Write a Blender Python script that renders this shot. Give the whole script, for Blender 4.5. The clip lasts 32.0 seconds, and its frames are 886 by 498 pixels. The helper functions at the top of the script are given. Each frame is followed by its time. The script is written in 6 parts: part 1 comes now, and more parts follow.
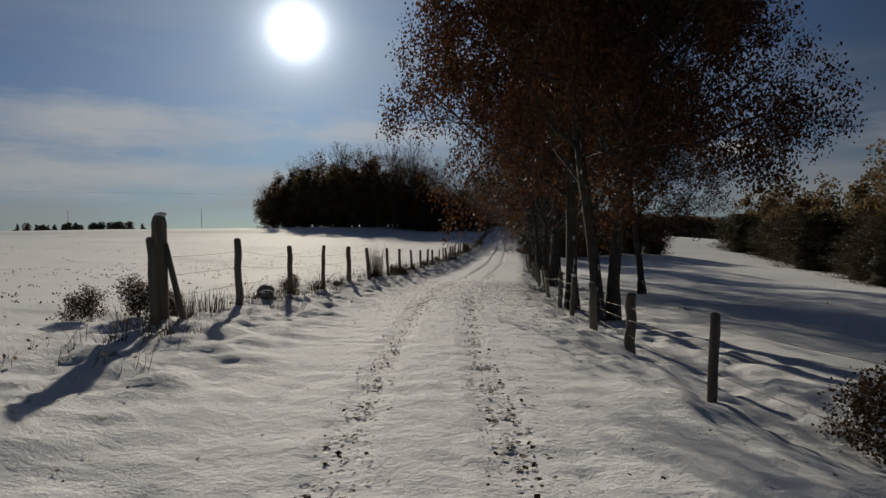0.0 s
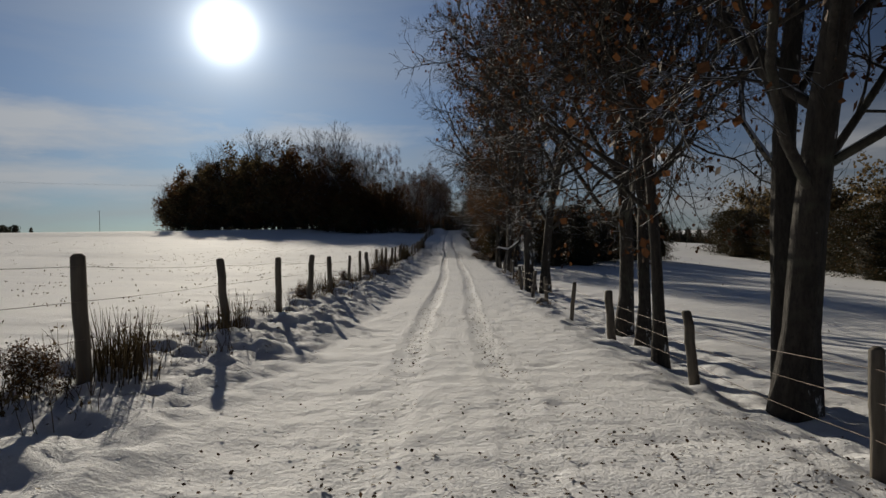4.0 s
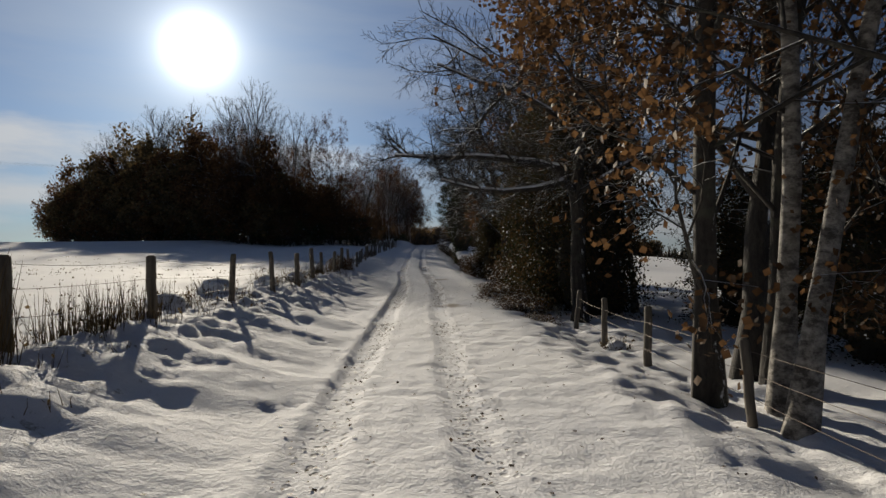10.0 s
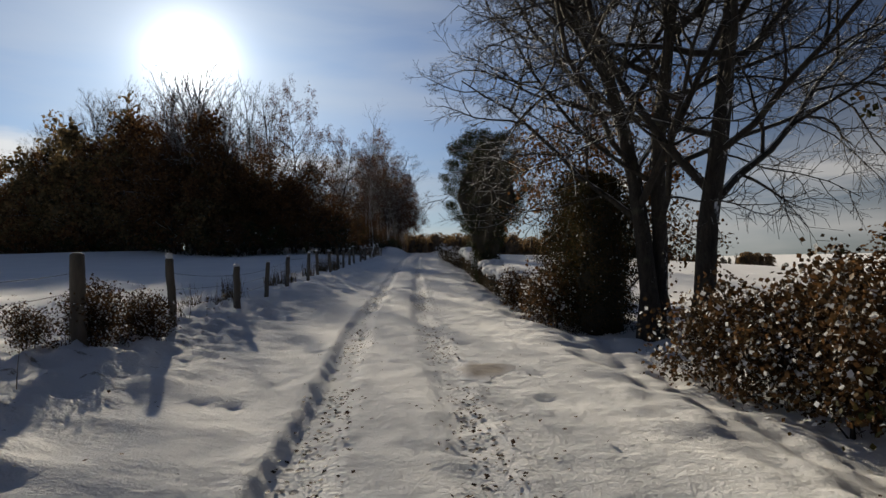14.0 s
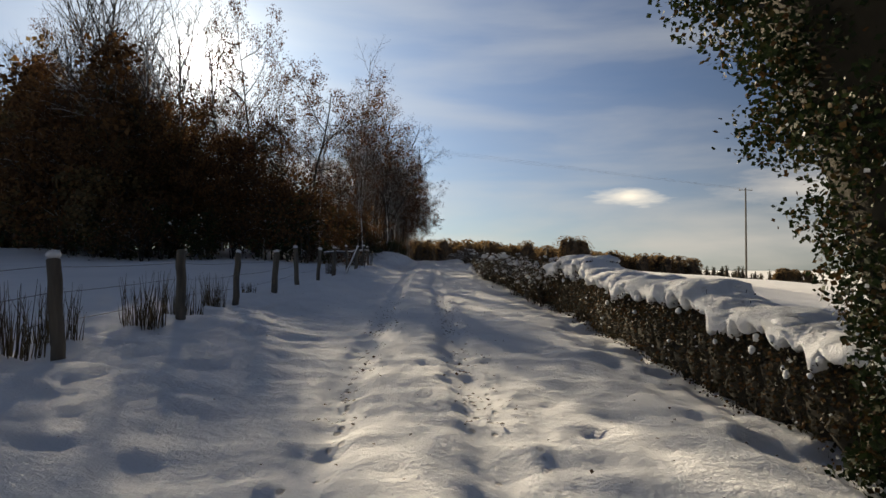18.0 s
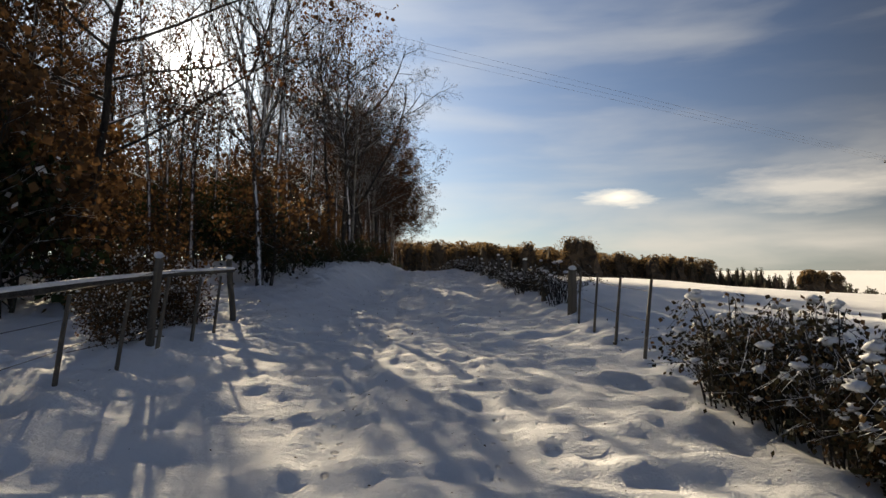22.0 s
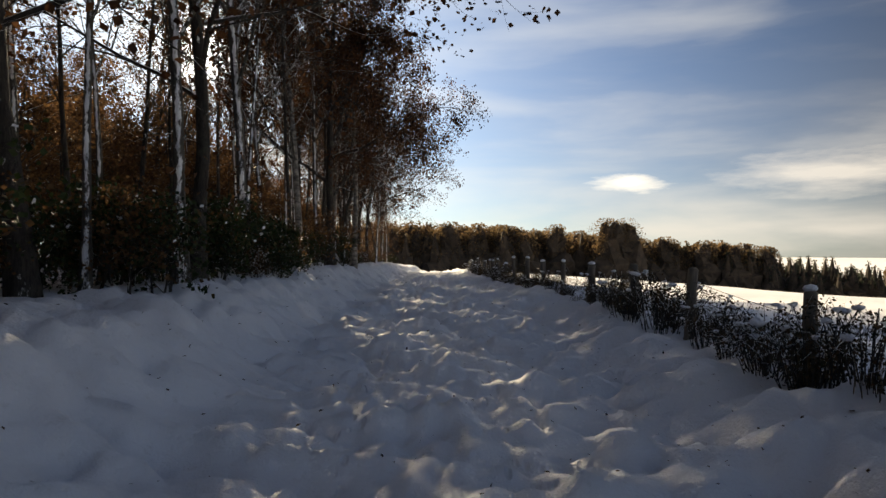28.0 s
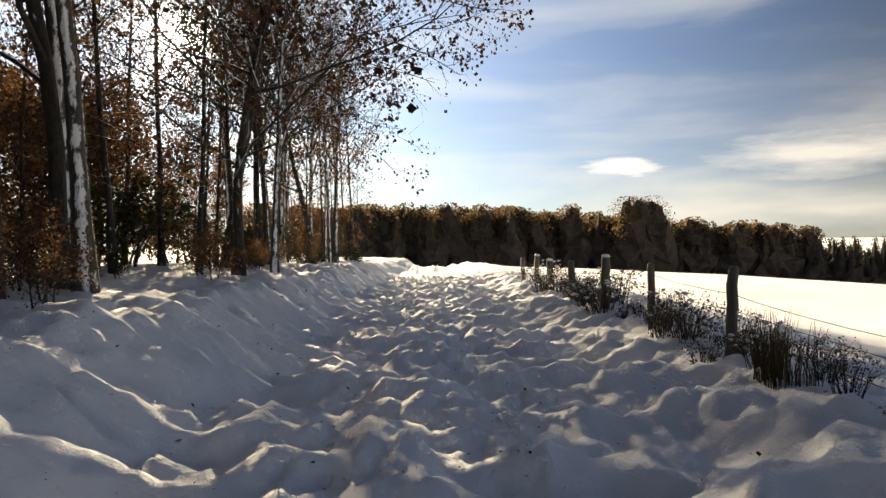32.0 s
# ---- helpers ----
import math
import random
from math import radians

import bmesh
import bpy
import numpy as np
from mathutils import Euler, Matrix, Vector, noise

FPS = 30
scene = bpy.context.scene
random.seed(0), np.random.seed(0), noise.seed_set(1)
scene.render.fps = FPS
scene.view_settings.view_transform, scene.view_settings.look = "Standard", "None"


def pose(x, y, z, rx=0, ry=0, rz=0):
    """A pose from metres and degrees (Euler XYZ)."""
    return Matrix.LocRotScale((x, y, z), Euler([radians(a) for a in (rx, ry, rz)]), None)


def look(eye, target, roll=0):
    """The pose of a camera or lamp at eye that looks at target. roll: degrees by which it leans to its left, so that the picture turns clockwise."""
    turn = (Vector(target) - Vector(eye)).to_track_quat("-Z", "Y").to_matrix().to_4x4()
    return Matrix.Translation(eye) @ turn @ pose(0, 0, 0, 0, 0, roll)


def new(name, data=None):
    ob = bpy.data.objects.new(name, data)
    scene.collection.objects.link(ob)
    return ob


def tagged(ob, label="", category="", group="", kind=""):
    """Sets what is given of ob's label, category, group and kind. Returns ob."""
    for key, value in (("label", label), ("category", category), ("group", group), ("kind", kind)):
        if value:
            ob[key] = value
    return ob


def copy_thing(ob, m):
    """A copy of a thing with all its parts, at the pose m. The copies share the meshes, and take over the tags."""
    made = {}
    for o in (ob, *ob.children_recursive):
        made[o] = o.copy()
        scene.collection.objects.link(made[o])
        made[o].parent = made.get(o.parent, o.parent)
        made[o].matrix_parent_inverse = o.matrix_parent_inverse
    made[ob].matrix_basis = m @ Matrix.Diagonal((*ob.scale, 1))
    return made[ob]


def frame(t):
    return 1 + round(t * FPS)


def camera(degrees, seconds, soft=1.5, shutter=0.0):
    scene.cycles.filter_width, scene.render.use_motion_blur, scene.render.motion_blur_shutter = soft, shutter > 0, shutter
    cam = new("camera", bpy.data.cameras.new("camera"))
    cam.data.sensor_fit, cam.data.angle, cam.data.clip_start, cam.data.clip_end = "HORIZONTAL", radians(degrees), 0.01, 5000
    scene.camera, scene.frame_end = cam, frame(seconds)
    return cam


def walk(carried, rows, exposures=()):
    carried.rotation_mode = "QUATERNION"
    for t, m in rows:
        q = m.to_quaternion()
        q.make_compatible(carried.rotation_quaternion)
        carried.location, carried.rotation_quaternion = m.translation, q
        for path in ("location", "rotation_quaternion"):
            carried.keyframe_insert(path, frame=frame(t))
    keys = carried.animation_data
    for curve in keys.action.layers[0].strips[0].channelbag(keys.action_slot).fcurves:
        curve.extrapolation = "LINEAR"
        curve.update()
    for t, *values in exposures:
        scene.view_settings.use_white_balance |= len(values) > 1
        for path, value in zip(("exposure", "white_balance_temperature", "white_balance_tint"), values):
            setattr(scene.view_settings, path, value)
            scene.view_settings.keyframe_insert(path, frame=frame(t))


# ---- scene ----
cam = camera(70.3, 32.0)

# seconds, place, pitch, roll and yaw
PATH = [
    (0, -0.000, 0.001, 1.750, -1.93, 0.62, 9.19),
    (0.5, -0.701, 3.820, 1.647, -2.03, 1.05, 9.05),
    (1, -1.381, 7.497, 1.552, -1.10, 0.71, 8.69),
    (1.5, -1.949, 10.900, 1.453, -1.03, 0.54, 7.88),
    (2, -2.427, 14.279, 1.347, -1.71, 0.08, 6.91),
    (2.5, -2.854, 17.729, 1.207, -1.65, 0.01, 5.72),
    (3, -3.217, 21.262, 1.048, -2.02, 0.05, 4.86),
    (3.5, -3.548, 24.793, 0.909, -1.81, 0.07, 3.89),
    (5.5, -4.362, 41.748, 0.202, -0.99, 2.49, 1.81),
    (6, -4.543, 46.022, 0.026, -1.90, 2.26, 1.23),
    (6.5, -4.726, 50.407, -0.133, -1.04, 1.88, 0.57),
    (7, -4.845, 54.785, -0.219, 0.23, 1.35, 0.18),
    (7.5, -4.925, 59.143, -0.294, -1.36, 0.25, 0.07),
    (8, -5.014, 63.257, -0.354, -1.14, -0.09, -0.02),
    (8.5, -5.163, 67.229, -0.409, -0.13, 0.30, 0.11),
    (9, -5.332, 71.109, -0.439, -0.01, 0.45, 0.41),
    (9.5, -5.508, 74.829, -0.440, -0.21, 0.24, 0.78),
    (10, -5.693, 78.408, -0.406, 0.34, 0.30, 0.76),
    (10.5, -5.908, 81.810, -0.435, -1.90, 1.08, 1.11),
    (11, -6.171, 84.946, -0.460, 1.25, 1.61, 0.71),
    (11.5, -6.404, 87.900, -0.459, 0.65, -0.22, 0.73),
    (12, -6.542, 90.741, -0.439, -0.03, -0.94, -0.26),
    (12.5, -6.619, 93.818, -0.455, -0.44, 0.16, -0.78),
    (13, -6.691, 96.976, -0.488, -0.59, -0.08, -0.39),
    (13.5, -6.722, 100.155, -0.438, 0.42, 0.62, -0.23),
    (14, -6.789, 103.382, -0.318, 1.12, 1.18, 0.37),
    (14.5, -6.874, 106.583, -0.237, 0.75, 1.66, 0.73),
    (16.5, -8.117, 119.312, 0.109, 0.62, 0.44, 0.29),
    (17, -8.307, 123.028, 0.115, 0.40, -0.07, 0.37),
    (17.5, -8.485, 126.684, 0.144, 1.34, -0.80, 0.30),
    (18, -8.631, 130.417, 0.259, 1.77, -0.33, 0.85),
    (18.5, -8.796, 134.149, 0.415, 1.82, -1.10, 1.01),
    (19, -8.955, 137.868, 0.630, 1.97, -0.58, 1.26),
    (19.5, -9.155, 141.501, 0.793, 2.38, 0.27, 1.59),
    (20, -9.431, 145.227, 0.895, 2.11, -0.32, 1.83),
    (20.5, -9.630, 149.063, 0.972, 2.31, 0.27, 1.40),
    (21, -9.774, 152.939, 1.076, 2.46, -0.22, 1.10),
    (21.5, -9.895, 156.731, 1.226, 1.87, -1.05, 0.65),
    (22, -10.026, 160.412, 1.424, 1.96, 0.16, -0.03),
    (22.5, -10.143, 164.108, 1.646, 2.23, 0.19, -0.39),
    (23, -10.225, 168.000, 1.858, 1.83, -1.36, -0.05),
    (23.5, -10.337, 171.879, 1.966, 1.02, -0.72, -0.31),
    (24, -10.461, 175.674, 1.977, 0.45, -2.56, -0.17),
    (24.5, -10.597, 179.389, 1.979, 1.85, -2.31, -0.23),
    (26.5, -11.043, 194.407, 2.614, 1.05, -0.91, 0.98),
    (27, -11.279, 198.704, 2.654, 0.24, -1.28, 0.85),
    (27.5, -11.489, 202.877, 2.656, 0.77, -0.07, 0.50),
    (28, -11.667, 207.165, 2.652, 0.57, -0.13, 0.79),
    (28.5, -11.827, 211.510, 2.701, 1.74, -0.48, 0.81),
    (29, -11.962, 215.870, 2.786, 1.45, 1.78, 0.76),
    (29.5, -12.121, 220.177, 2.872, 0.85, 2.11, 0.85),
    (30, -12.306, 224.373, 2.952, 1.18, 2.61, 0.86),
    (30.5, -12.507, 228.448, 2.960, 0.59, 3.02, 0.70),
    (31, -12.673, 232.566, 2.923, -0.24, 1.72, 0.58),
    (31.5, -12.834, 236.930, 2.835, -0.47, 1.49, 0.39),
    (32, -12.986, 241.387, 2.774, -0.69, 0.77, 0.33),
]
# the clip's own exposure: darker towards the open sun, brighter in the wood's shade
EXPOSURES = [(0.0, -0.5, 6500, 10), (3.0, -0.38, 6500, 10), (6.0, -0.27, 6500, 10), (9.0, -0.03, 6550, 10), (12.0, 0.38, 6800, 10), (14.5, 0.62, 7000, 10), (16.5, 0.8, 7400, 10), (20.0, 1.2, 8000, 10), (23.0, 1.32, 8100, 10), (25.5, 1.35, 8200, 10), (28.0, 1.58, 8200, 10), (30.0, 1.7, 8300, 10), (32.0, 1.75, 8300, 10)]
walk(cam, [(t, pose(x, y, z, 90 + pitch, roll, yaw)) for t, x, y, z, pitch, roll, yaw in PATH], EXPOSURES)

# ---- world, sun and sky ----
SUN_AZ, SUN_EL = radians(22), radians(16.9)
SUN_DIR = Vector((-math.sin(SUN_AZ) * math.cos(SUN_EL), math.cos(SUN_AZ) * math.cos(SUN_EL), math.sin(SUN_EL)))


def nodes_of(tree):
    tree.nodes.clear()

    def node(kind, **values):
        n = tree.nodes.new(kind)
        for key, value in values.items():
            if key in n.inputs:
                n.inputs[key].default_value = value
        return n

    return node, tree.links.new


world = bpy.data.worlds.new("sky")
scene.world = world
world.use_nodes = True
node, link = nodes_of(world.node_tree)
sky = node("ShaderNodeTexSky")
sky.sky_type, sky.sun_disc, sky.sun_elevation, sky.sun_rotation = "NISHITA", False, SUN_EL, -SUN_AZ
sky.air_density, sky.dust_density, sky.ozone_density, sky.altitude = 0.85, 0.35, 2.5, 600
coord = node("ShaderNodeTexCoord")
# thin streaks of cirrus, stretched along the horizon
stretch = node("ShaderNodeMapping")
stretch.inputs["Scale"].default_value = (1.2, 1.2, 6.5)
stretch.inputs["Rotation"].default_value = (0.10, 0.06, 0.0)
link(coord.outputs["Generated"], stretch.inputs["Vector"])
cirrus = node("ShaderNodeTexNoise", Scale=1.7, Detail=6.0, Roughness=0.5, Distortion=0.25)
link(stretch.outputs["Vector"], cirrus.inputs["Vector"])
veil = node("ShaderNodeMapRange")
veil.inputs["From Min"].default_value, veil.inputs["From Max"].default_value = 0.47, 0.72
link(cirrus.outputs["Fac"], veil.inputs["Value"])
# the air glows round the sun
toward = node("ShaderNodeVectorMath")
toward.operation = "DOT_PRODUCT"
toward.inputs[1].default_value = SUN_DIR
unit = node("ShaderNodeVectorMath")
unit.operation = "NORMALIZE"
link(coord.outputs["Generated"], unit.inputs[0])
link(unit.outputs["Vector"], toward.inputs[0])


def power_of(source, exponent, factor):
    clipped = node("ShaderNodeMath")
    clipped.operation = "MAXIMUM"
    clipped.inputs[1].default_value = 0.0
    link(source, clipped.inputs[0])
    p = node("ShaderNodeMath")
    p.operation = "POWER"
    p.inputs[1].default_value = exponent
    link(clipped.outputs[0], p.inputs[0])
    f = node("ShaderNodeMath")
    f.operation = "MULTIPLY"
    f.inputs[1].default_value = factor
    link(p.outputs[0], f.inputs[0])
    return f.outputs[0]


def summed(a, b):
    s = node("ShaderNodeMath")
    s.operation = "ADD"
    link(a, s.inputs[0])
    link(b, s.inputs[1])
    return s.outputs[0]


halo = summed(summed(summed(power_of(toward.outputs["Value"], 6, 1.7), power_of(toward.outputs["Value"], 18, 1.6)), power_of(toward.outputs["Value"], 110, 3.6)), summed(power_of(toward.outputs["Value"], 600, 16.0), power_of(toward.outputs["Value"], 2400, 70.0)))
cloud_tint = node("ShaderNodeRGB")
cloud_tint.outputs[0].default_value = (7.2, 7.7, 8.0, 1)
with_cloud = node("ShaderNodeMix")
with_cloud.data_type = "RGBA"
veil_part = node("ShaderNodeMath")
veil_part.operation = "MULTIPLY"
veil_part.inputs[1].default_value = 0.22
link(veil.outputs["Result"], veil_part.inputs[0])
link(veil_part.outputs[0], with_cloud.inputs["Factor"])
deep = node("ShaderNodeMix")
deep.data_type, deep.blend_type = "RGBA", "MULTIPLY"
deep.inputs["Factor"].default_value = 1.0
deep.inputs["B"].default_value = (0.28, 0.52, 0.78, 1)
# the sky deepens away from the sun
depth = node("ShaderNodeMapRange")
depth.inputs["From Min"].default_value, depth.inputs["From Max"].default_value = 0.5, 0.97
depth.inputs["To Min"].default_value, depth.inputs["To Max"].default_value = 0.26, 1.1
link(toward.outputs["Value"], depth.inputs["Value"])
# and brightens again towards the far side, as a clear sky does
behind = node("ShaderNodeMapRange")
behind.interpolation_type = "SMOOTHSTEP"
behind.inputs["From Min"].default_value, behind.inputs["From Max"].default_value = 0.35, -0.45
behind.inputs["To Min"].default_value, behind.inputs["To Max"].default_value = 0.0, 0.5
link(toward.outputs["Value"], behind.inputs["Value"])
deepened = node("ShaderNodeVectorMath")
deepened.operation = "SCALE"
link(sky.outputs["Color"], deepened.inputs[0])
link(summed(depth.outputs["Result"], behind.outputs["Result"]), deepened.inputs["Scale"])
link(deepened.outputs["Vector"], deep.inputs["A"])
link(deep.outputs["Result"], with_cloud.inputs["A"])
link(cloud_tint.outputs[0], with_cloud.inputs["B"])
# pale haze along the horizon
height = node("ShaderNodeSeparateXYZ")
link(unit.outputs["Vector"], height.inputs[0])
away = node("ShaderNodeMath")
away.operation = "SUBTRACT"
away.inputs[0].default_value = 1.0
link(height.outputs["Z"], away.inputs[1])
haze = node("ShaderNodeMix")
haze.data_type = "RGBA"
haze.inputs["B"].default_value = (5.7, 5.7, 5.75, 1)
streaks = node("ShaderNodeMapRange")
streaks.inputs["From Min"].default_value, streaks.inputs["From Max"].default_value = 0.38, 0.62
streaks.inputs["To Min"].default_value, streaks.inputs["To Max"].default_value = 0.5, 1.2
link(cirrus.outputs["Fac"], streaks.inputs["Value"])
low = node("ShaderNodeMath")
low.operation, low.use_clamp = "MULTIPLY", True
link(power_of(away.outputs[0], 5.5, 0.8), low.inputs[0])
link(streaks.outputs["Result"], low.inputs[1])
link(low.outputs[0], haze.inputs["Factor"])
link(with_cloud.outputs["Result"], haze.inputs["A"])
# low clouds over the far fields: bearing, height, half width, half height and density
ragged = node("ShaderNodeTexNoise", Scale=15.0, Detail=6.0, Roughness=0.6)
flat = node("ShaderNodeMapping")
flat.inputs["Scale"].default_value = (0.6, 0.6, 3.0)
link(unit.outputs["Vector"], flat.inputs["Vector"])
link(flat.outputs["Vector"], ragged.inputs["Vector"])


def cloud(below, bearing, rise, wide, tall, density, tint):
    a, e = radians(bearing), radians(rise)
    offset = node("ShaderNodeVectorMath")
    offset.operation = "SUBTRACT"
    offset.inputs[1].default_value = (math.sin(a) * math.cos(e), math.cos(a) * math.cos(e), math.sin(e))
    link(unit.outputs["Vector"], offset.inputs[0])
    oval = node("ShaderNodeMapping")
    oval.inputs["Scale"].default_value = (1 / wide, 1 / wide, 1 / tall)
    link(offset.outputs["Vector"], oval.inputs["Vector"])
    reach = node("ShaderNodeVectorMath")
    reach.operation = "LENGTH"
    link(oval.outputs["Vector"], reach.inputs[0])
    edge = node("ShaderNodeMath")
    edge.operation = "MULTIPLY_ADD"
    edge.inputs[1].default_value = 1.7
    link(ragged.outputs["Fac"], edge.inputs[0])
    link(reach.outputs["Value"], edge.inputs[2])
    body_of = node("ShaderNodeMapRange")
    body_of.inputs["From Min"].default_value, body_of.inputs["From Max"].default_value, body_of.inputs["To Max"].default_value = 1.95, 1.05, density
    link(edge.outputs[0], body_of.inputs["Value"])
    puff = node("ShaderNodeMix")
    puff.data_type = "RGBA"
    puff.inputs["B"].default_value = (*tint, 1)
    link(body_of.outputs["Result"], puff.inputs["Factor"])
    link(below, puff.inputs["A"])
    return puff.outputs["Result"]


air = haze.outputs["Result"]
for spec in ((15.6, 6.4, 0.06, 0.015, 1.0, (11.0, 10.6, 9.8)), (31.0, 6.6, 0.14, 0.03, 0.5, (8.5, 8.3, 8.0)), (-36.0, 8.6, 0.26, 0.04, 0.75, (9.0, 9.1, 9.2)), (-40.0, 4.6, 0.34, 0.035, 0.7, (8.8, 8.9, 9.0)), (-15.0, 8.6, 0.16, 0.03, 0.6, (9.2, 9.3, 9.4))):
    air = cloud(air, *spec)
glow = node("ShaderNodeVectorMath")
glow.operation = "SCALE"
glow.inputs[0].default_value = (0.92, 0.97, 1.0)
link(halo, glow.inputs["Scale"])
lit = node("ShaderNodeVectorMath")
lit.operation = "ADD"
link(air, lit.inputs[0])
link(glow.outputs["Vector"], lit.inputs[1])
back = node("ShaderNodeBackground", Strength=0.05)
link(lit.outputs["Vector"], back.inputs["Color"])
out = node("ShaderNodeOutputWorld")
link(back.outputs["Background"], out.inputs["Surface"])

sun = new("sun", bpy.data.lights.new("sun", "SUN"))
sun.data.energy, sun.data.angle, sun.data.color = 5.0, radians(0.6), (1.0, 0.9, 0.73)
sun.matrix_world = look(SUN_DIR * 300, (0, 0, 0))


# ---- materials ----
def material(name, build):
    m = bpy.data.materials.new(name)
    m.use_nodes = True
    tree = m.node_tree
    node, link = nodes_of(tree)
    out = node("ShaderNodeOutputMaterial")
    shader = build(node, link)
    link(shader, out.inputs["Surface"])
    return m


def noise_of(node, link, scale, detail=4.0, rough=0.55, stretch=(1, 1, 1), space="Object"):
    c = node("ShaderNodeTexCoord")
    m = node("ShaderNodeMapping")
    m.inputs["Scale"].default_value = stretch
    link(c.outputs[space], m.inputs["Vector"])
    n = node("ShaderNodeTexNoise", Scale=scale, Detail=detail, Roughness=rough)
    link(m.outputs["Vector"], n.inputs["Vector"])
    return n.outputs["Fac"]


def ramp_of(node, link, fac, stops):
    r = node("ShaderNodeValToRGB")
    while len(r.color_ramp.elements) < len(stops):
        r.color_ramp.elements.new(0.5)
    for e, (p, c) in zip(r.color_ramp.elements, stops):
        e.position, e.color = p, (*c, 1)
    link(fac, r.inputs["Fac"])
    return r.outputs["Color"]


def mixed(node, link, fac, a, b):
    m = node("ShaderNodeMix")
    m.data_type = "RGBA"
    link(fac, m.inputs["Factor"])
    for key, value in (("A", a), ("B", b)):
        if isinstance(value, tuple):
            m.inputs[key].default_value = (*value, 1)
        else:
            link(value, m.inputs[key])
    return m.outputs["Result"]


def bumped(node, link, height, strength, distance):
    b = node("ShaderNodeBump", Strength=strength, Distance=distance)
    link(height, b.inputs["Height"])
    return b.outputs["Normal"]


def snow_build(node, link):
    p = node("ShaderNodeBsdfPrincipled", Roughness=0.8)
    big = noise_of(node, link, 0.35, 5)
    fine = noise_of(node, link, 7.0, 6, 0.65)
    grain = noise_of(node, link, 45.0, 3, 0.6)
    base = ramp_of(node, link, big, [(0.3, (0.74, 0.755, 0.79)), (0.7, (0.83, 0.84, 0.86))])
    spots = ramp_of(node, link, fine, [(0.28, (0.62, 0.60, 0.58)), (0.42, (1, 1, 1))])
    m = node("ShaderNodeMix")
    m.data_type, m.blend_type = "RGBA", "MULTIPLY"
    m.inputs["Factor"].default_value = 0.55
    link(base, m.inputs["A"])
    link(spots, m.inputs["B"])
    link(m.outputs["Result"], p.inputs["Base Color"])
    p.inputs["Specular IOR Level"].default_value = 0.06
    s = node("ShaderNodeMath")
    s.operation = "MULTIPLY_ADD"
    s.inputs[1].default_value = 0.25
    link(grain, s.inputs[0])
    link(fine, s.inputs[2])
    link(bumped(node, link, s.outputs[0], 0.75, 0.07), p.inputs["Normal"])
    return p.outputs["BSDF"]


def calc(node, link, op, a, b=0.0, c=0.0, clamp=False):
    m = node("ShaderNodeMath")
    m.operation, m.use_clamp = op, clamp
    for k, v in enumerate((a, b, c)):
        if isinstance(v, (int, float)):
            m.inputs[k].default_value = v
        else:
            link(v, m.inputs[k])
    return m.outputs[0]


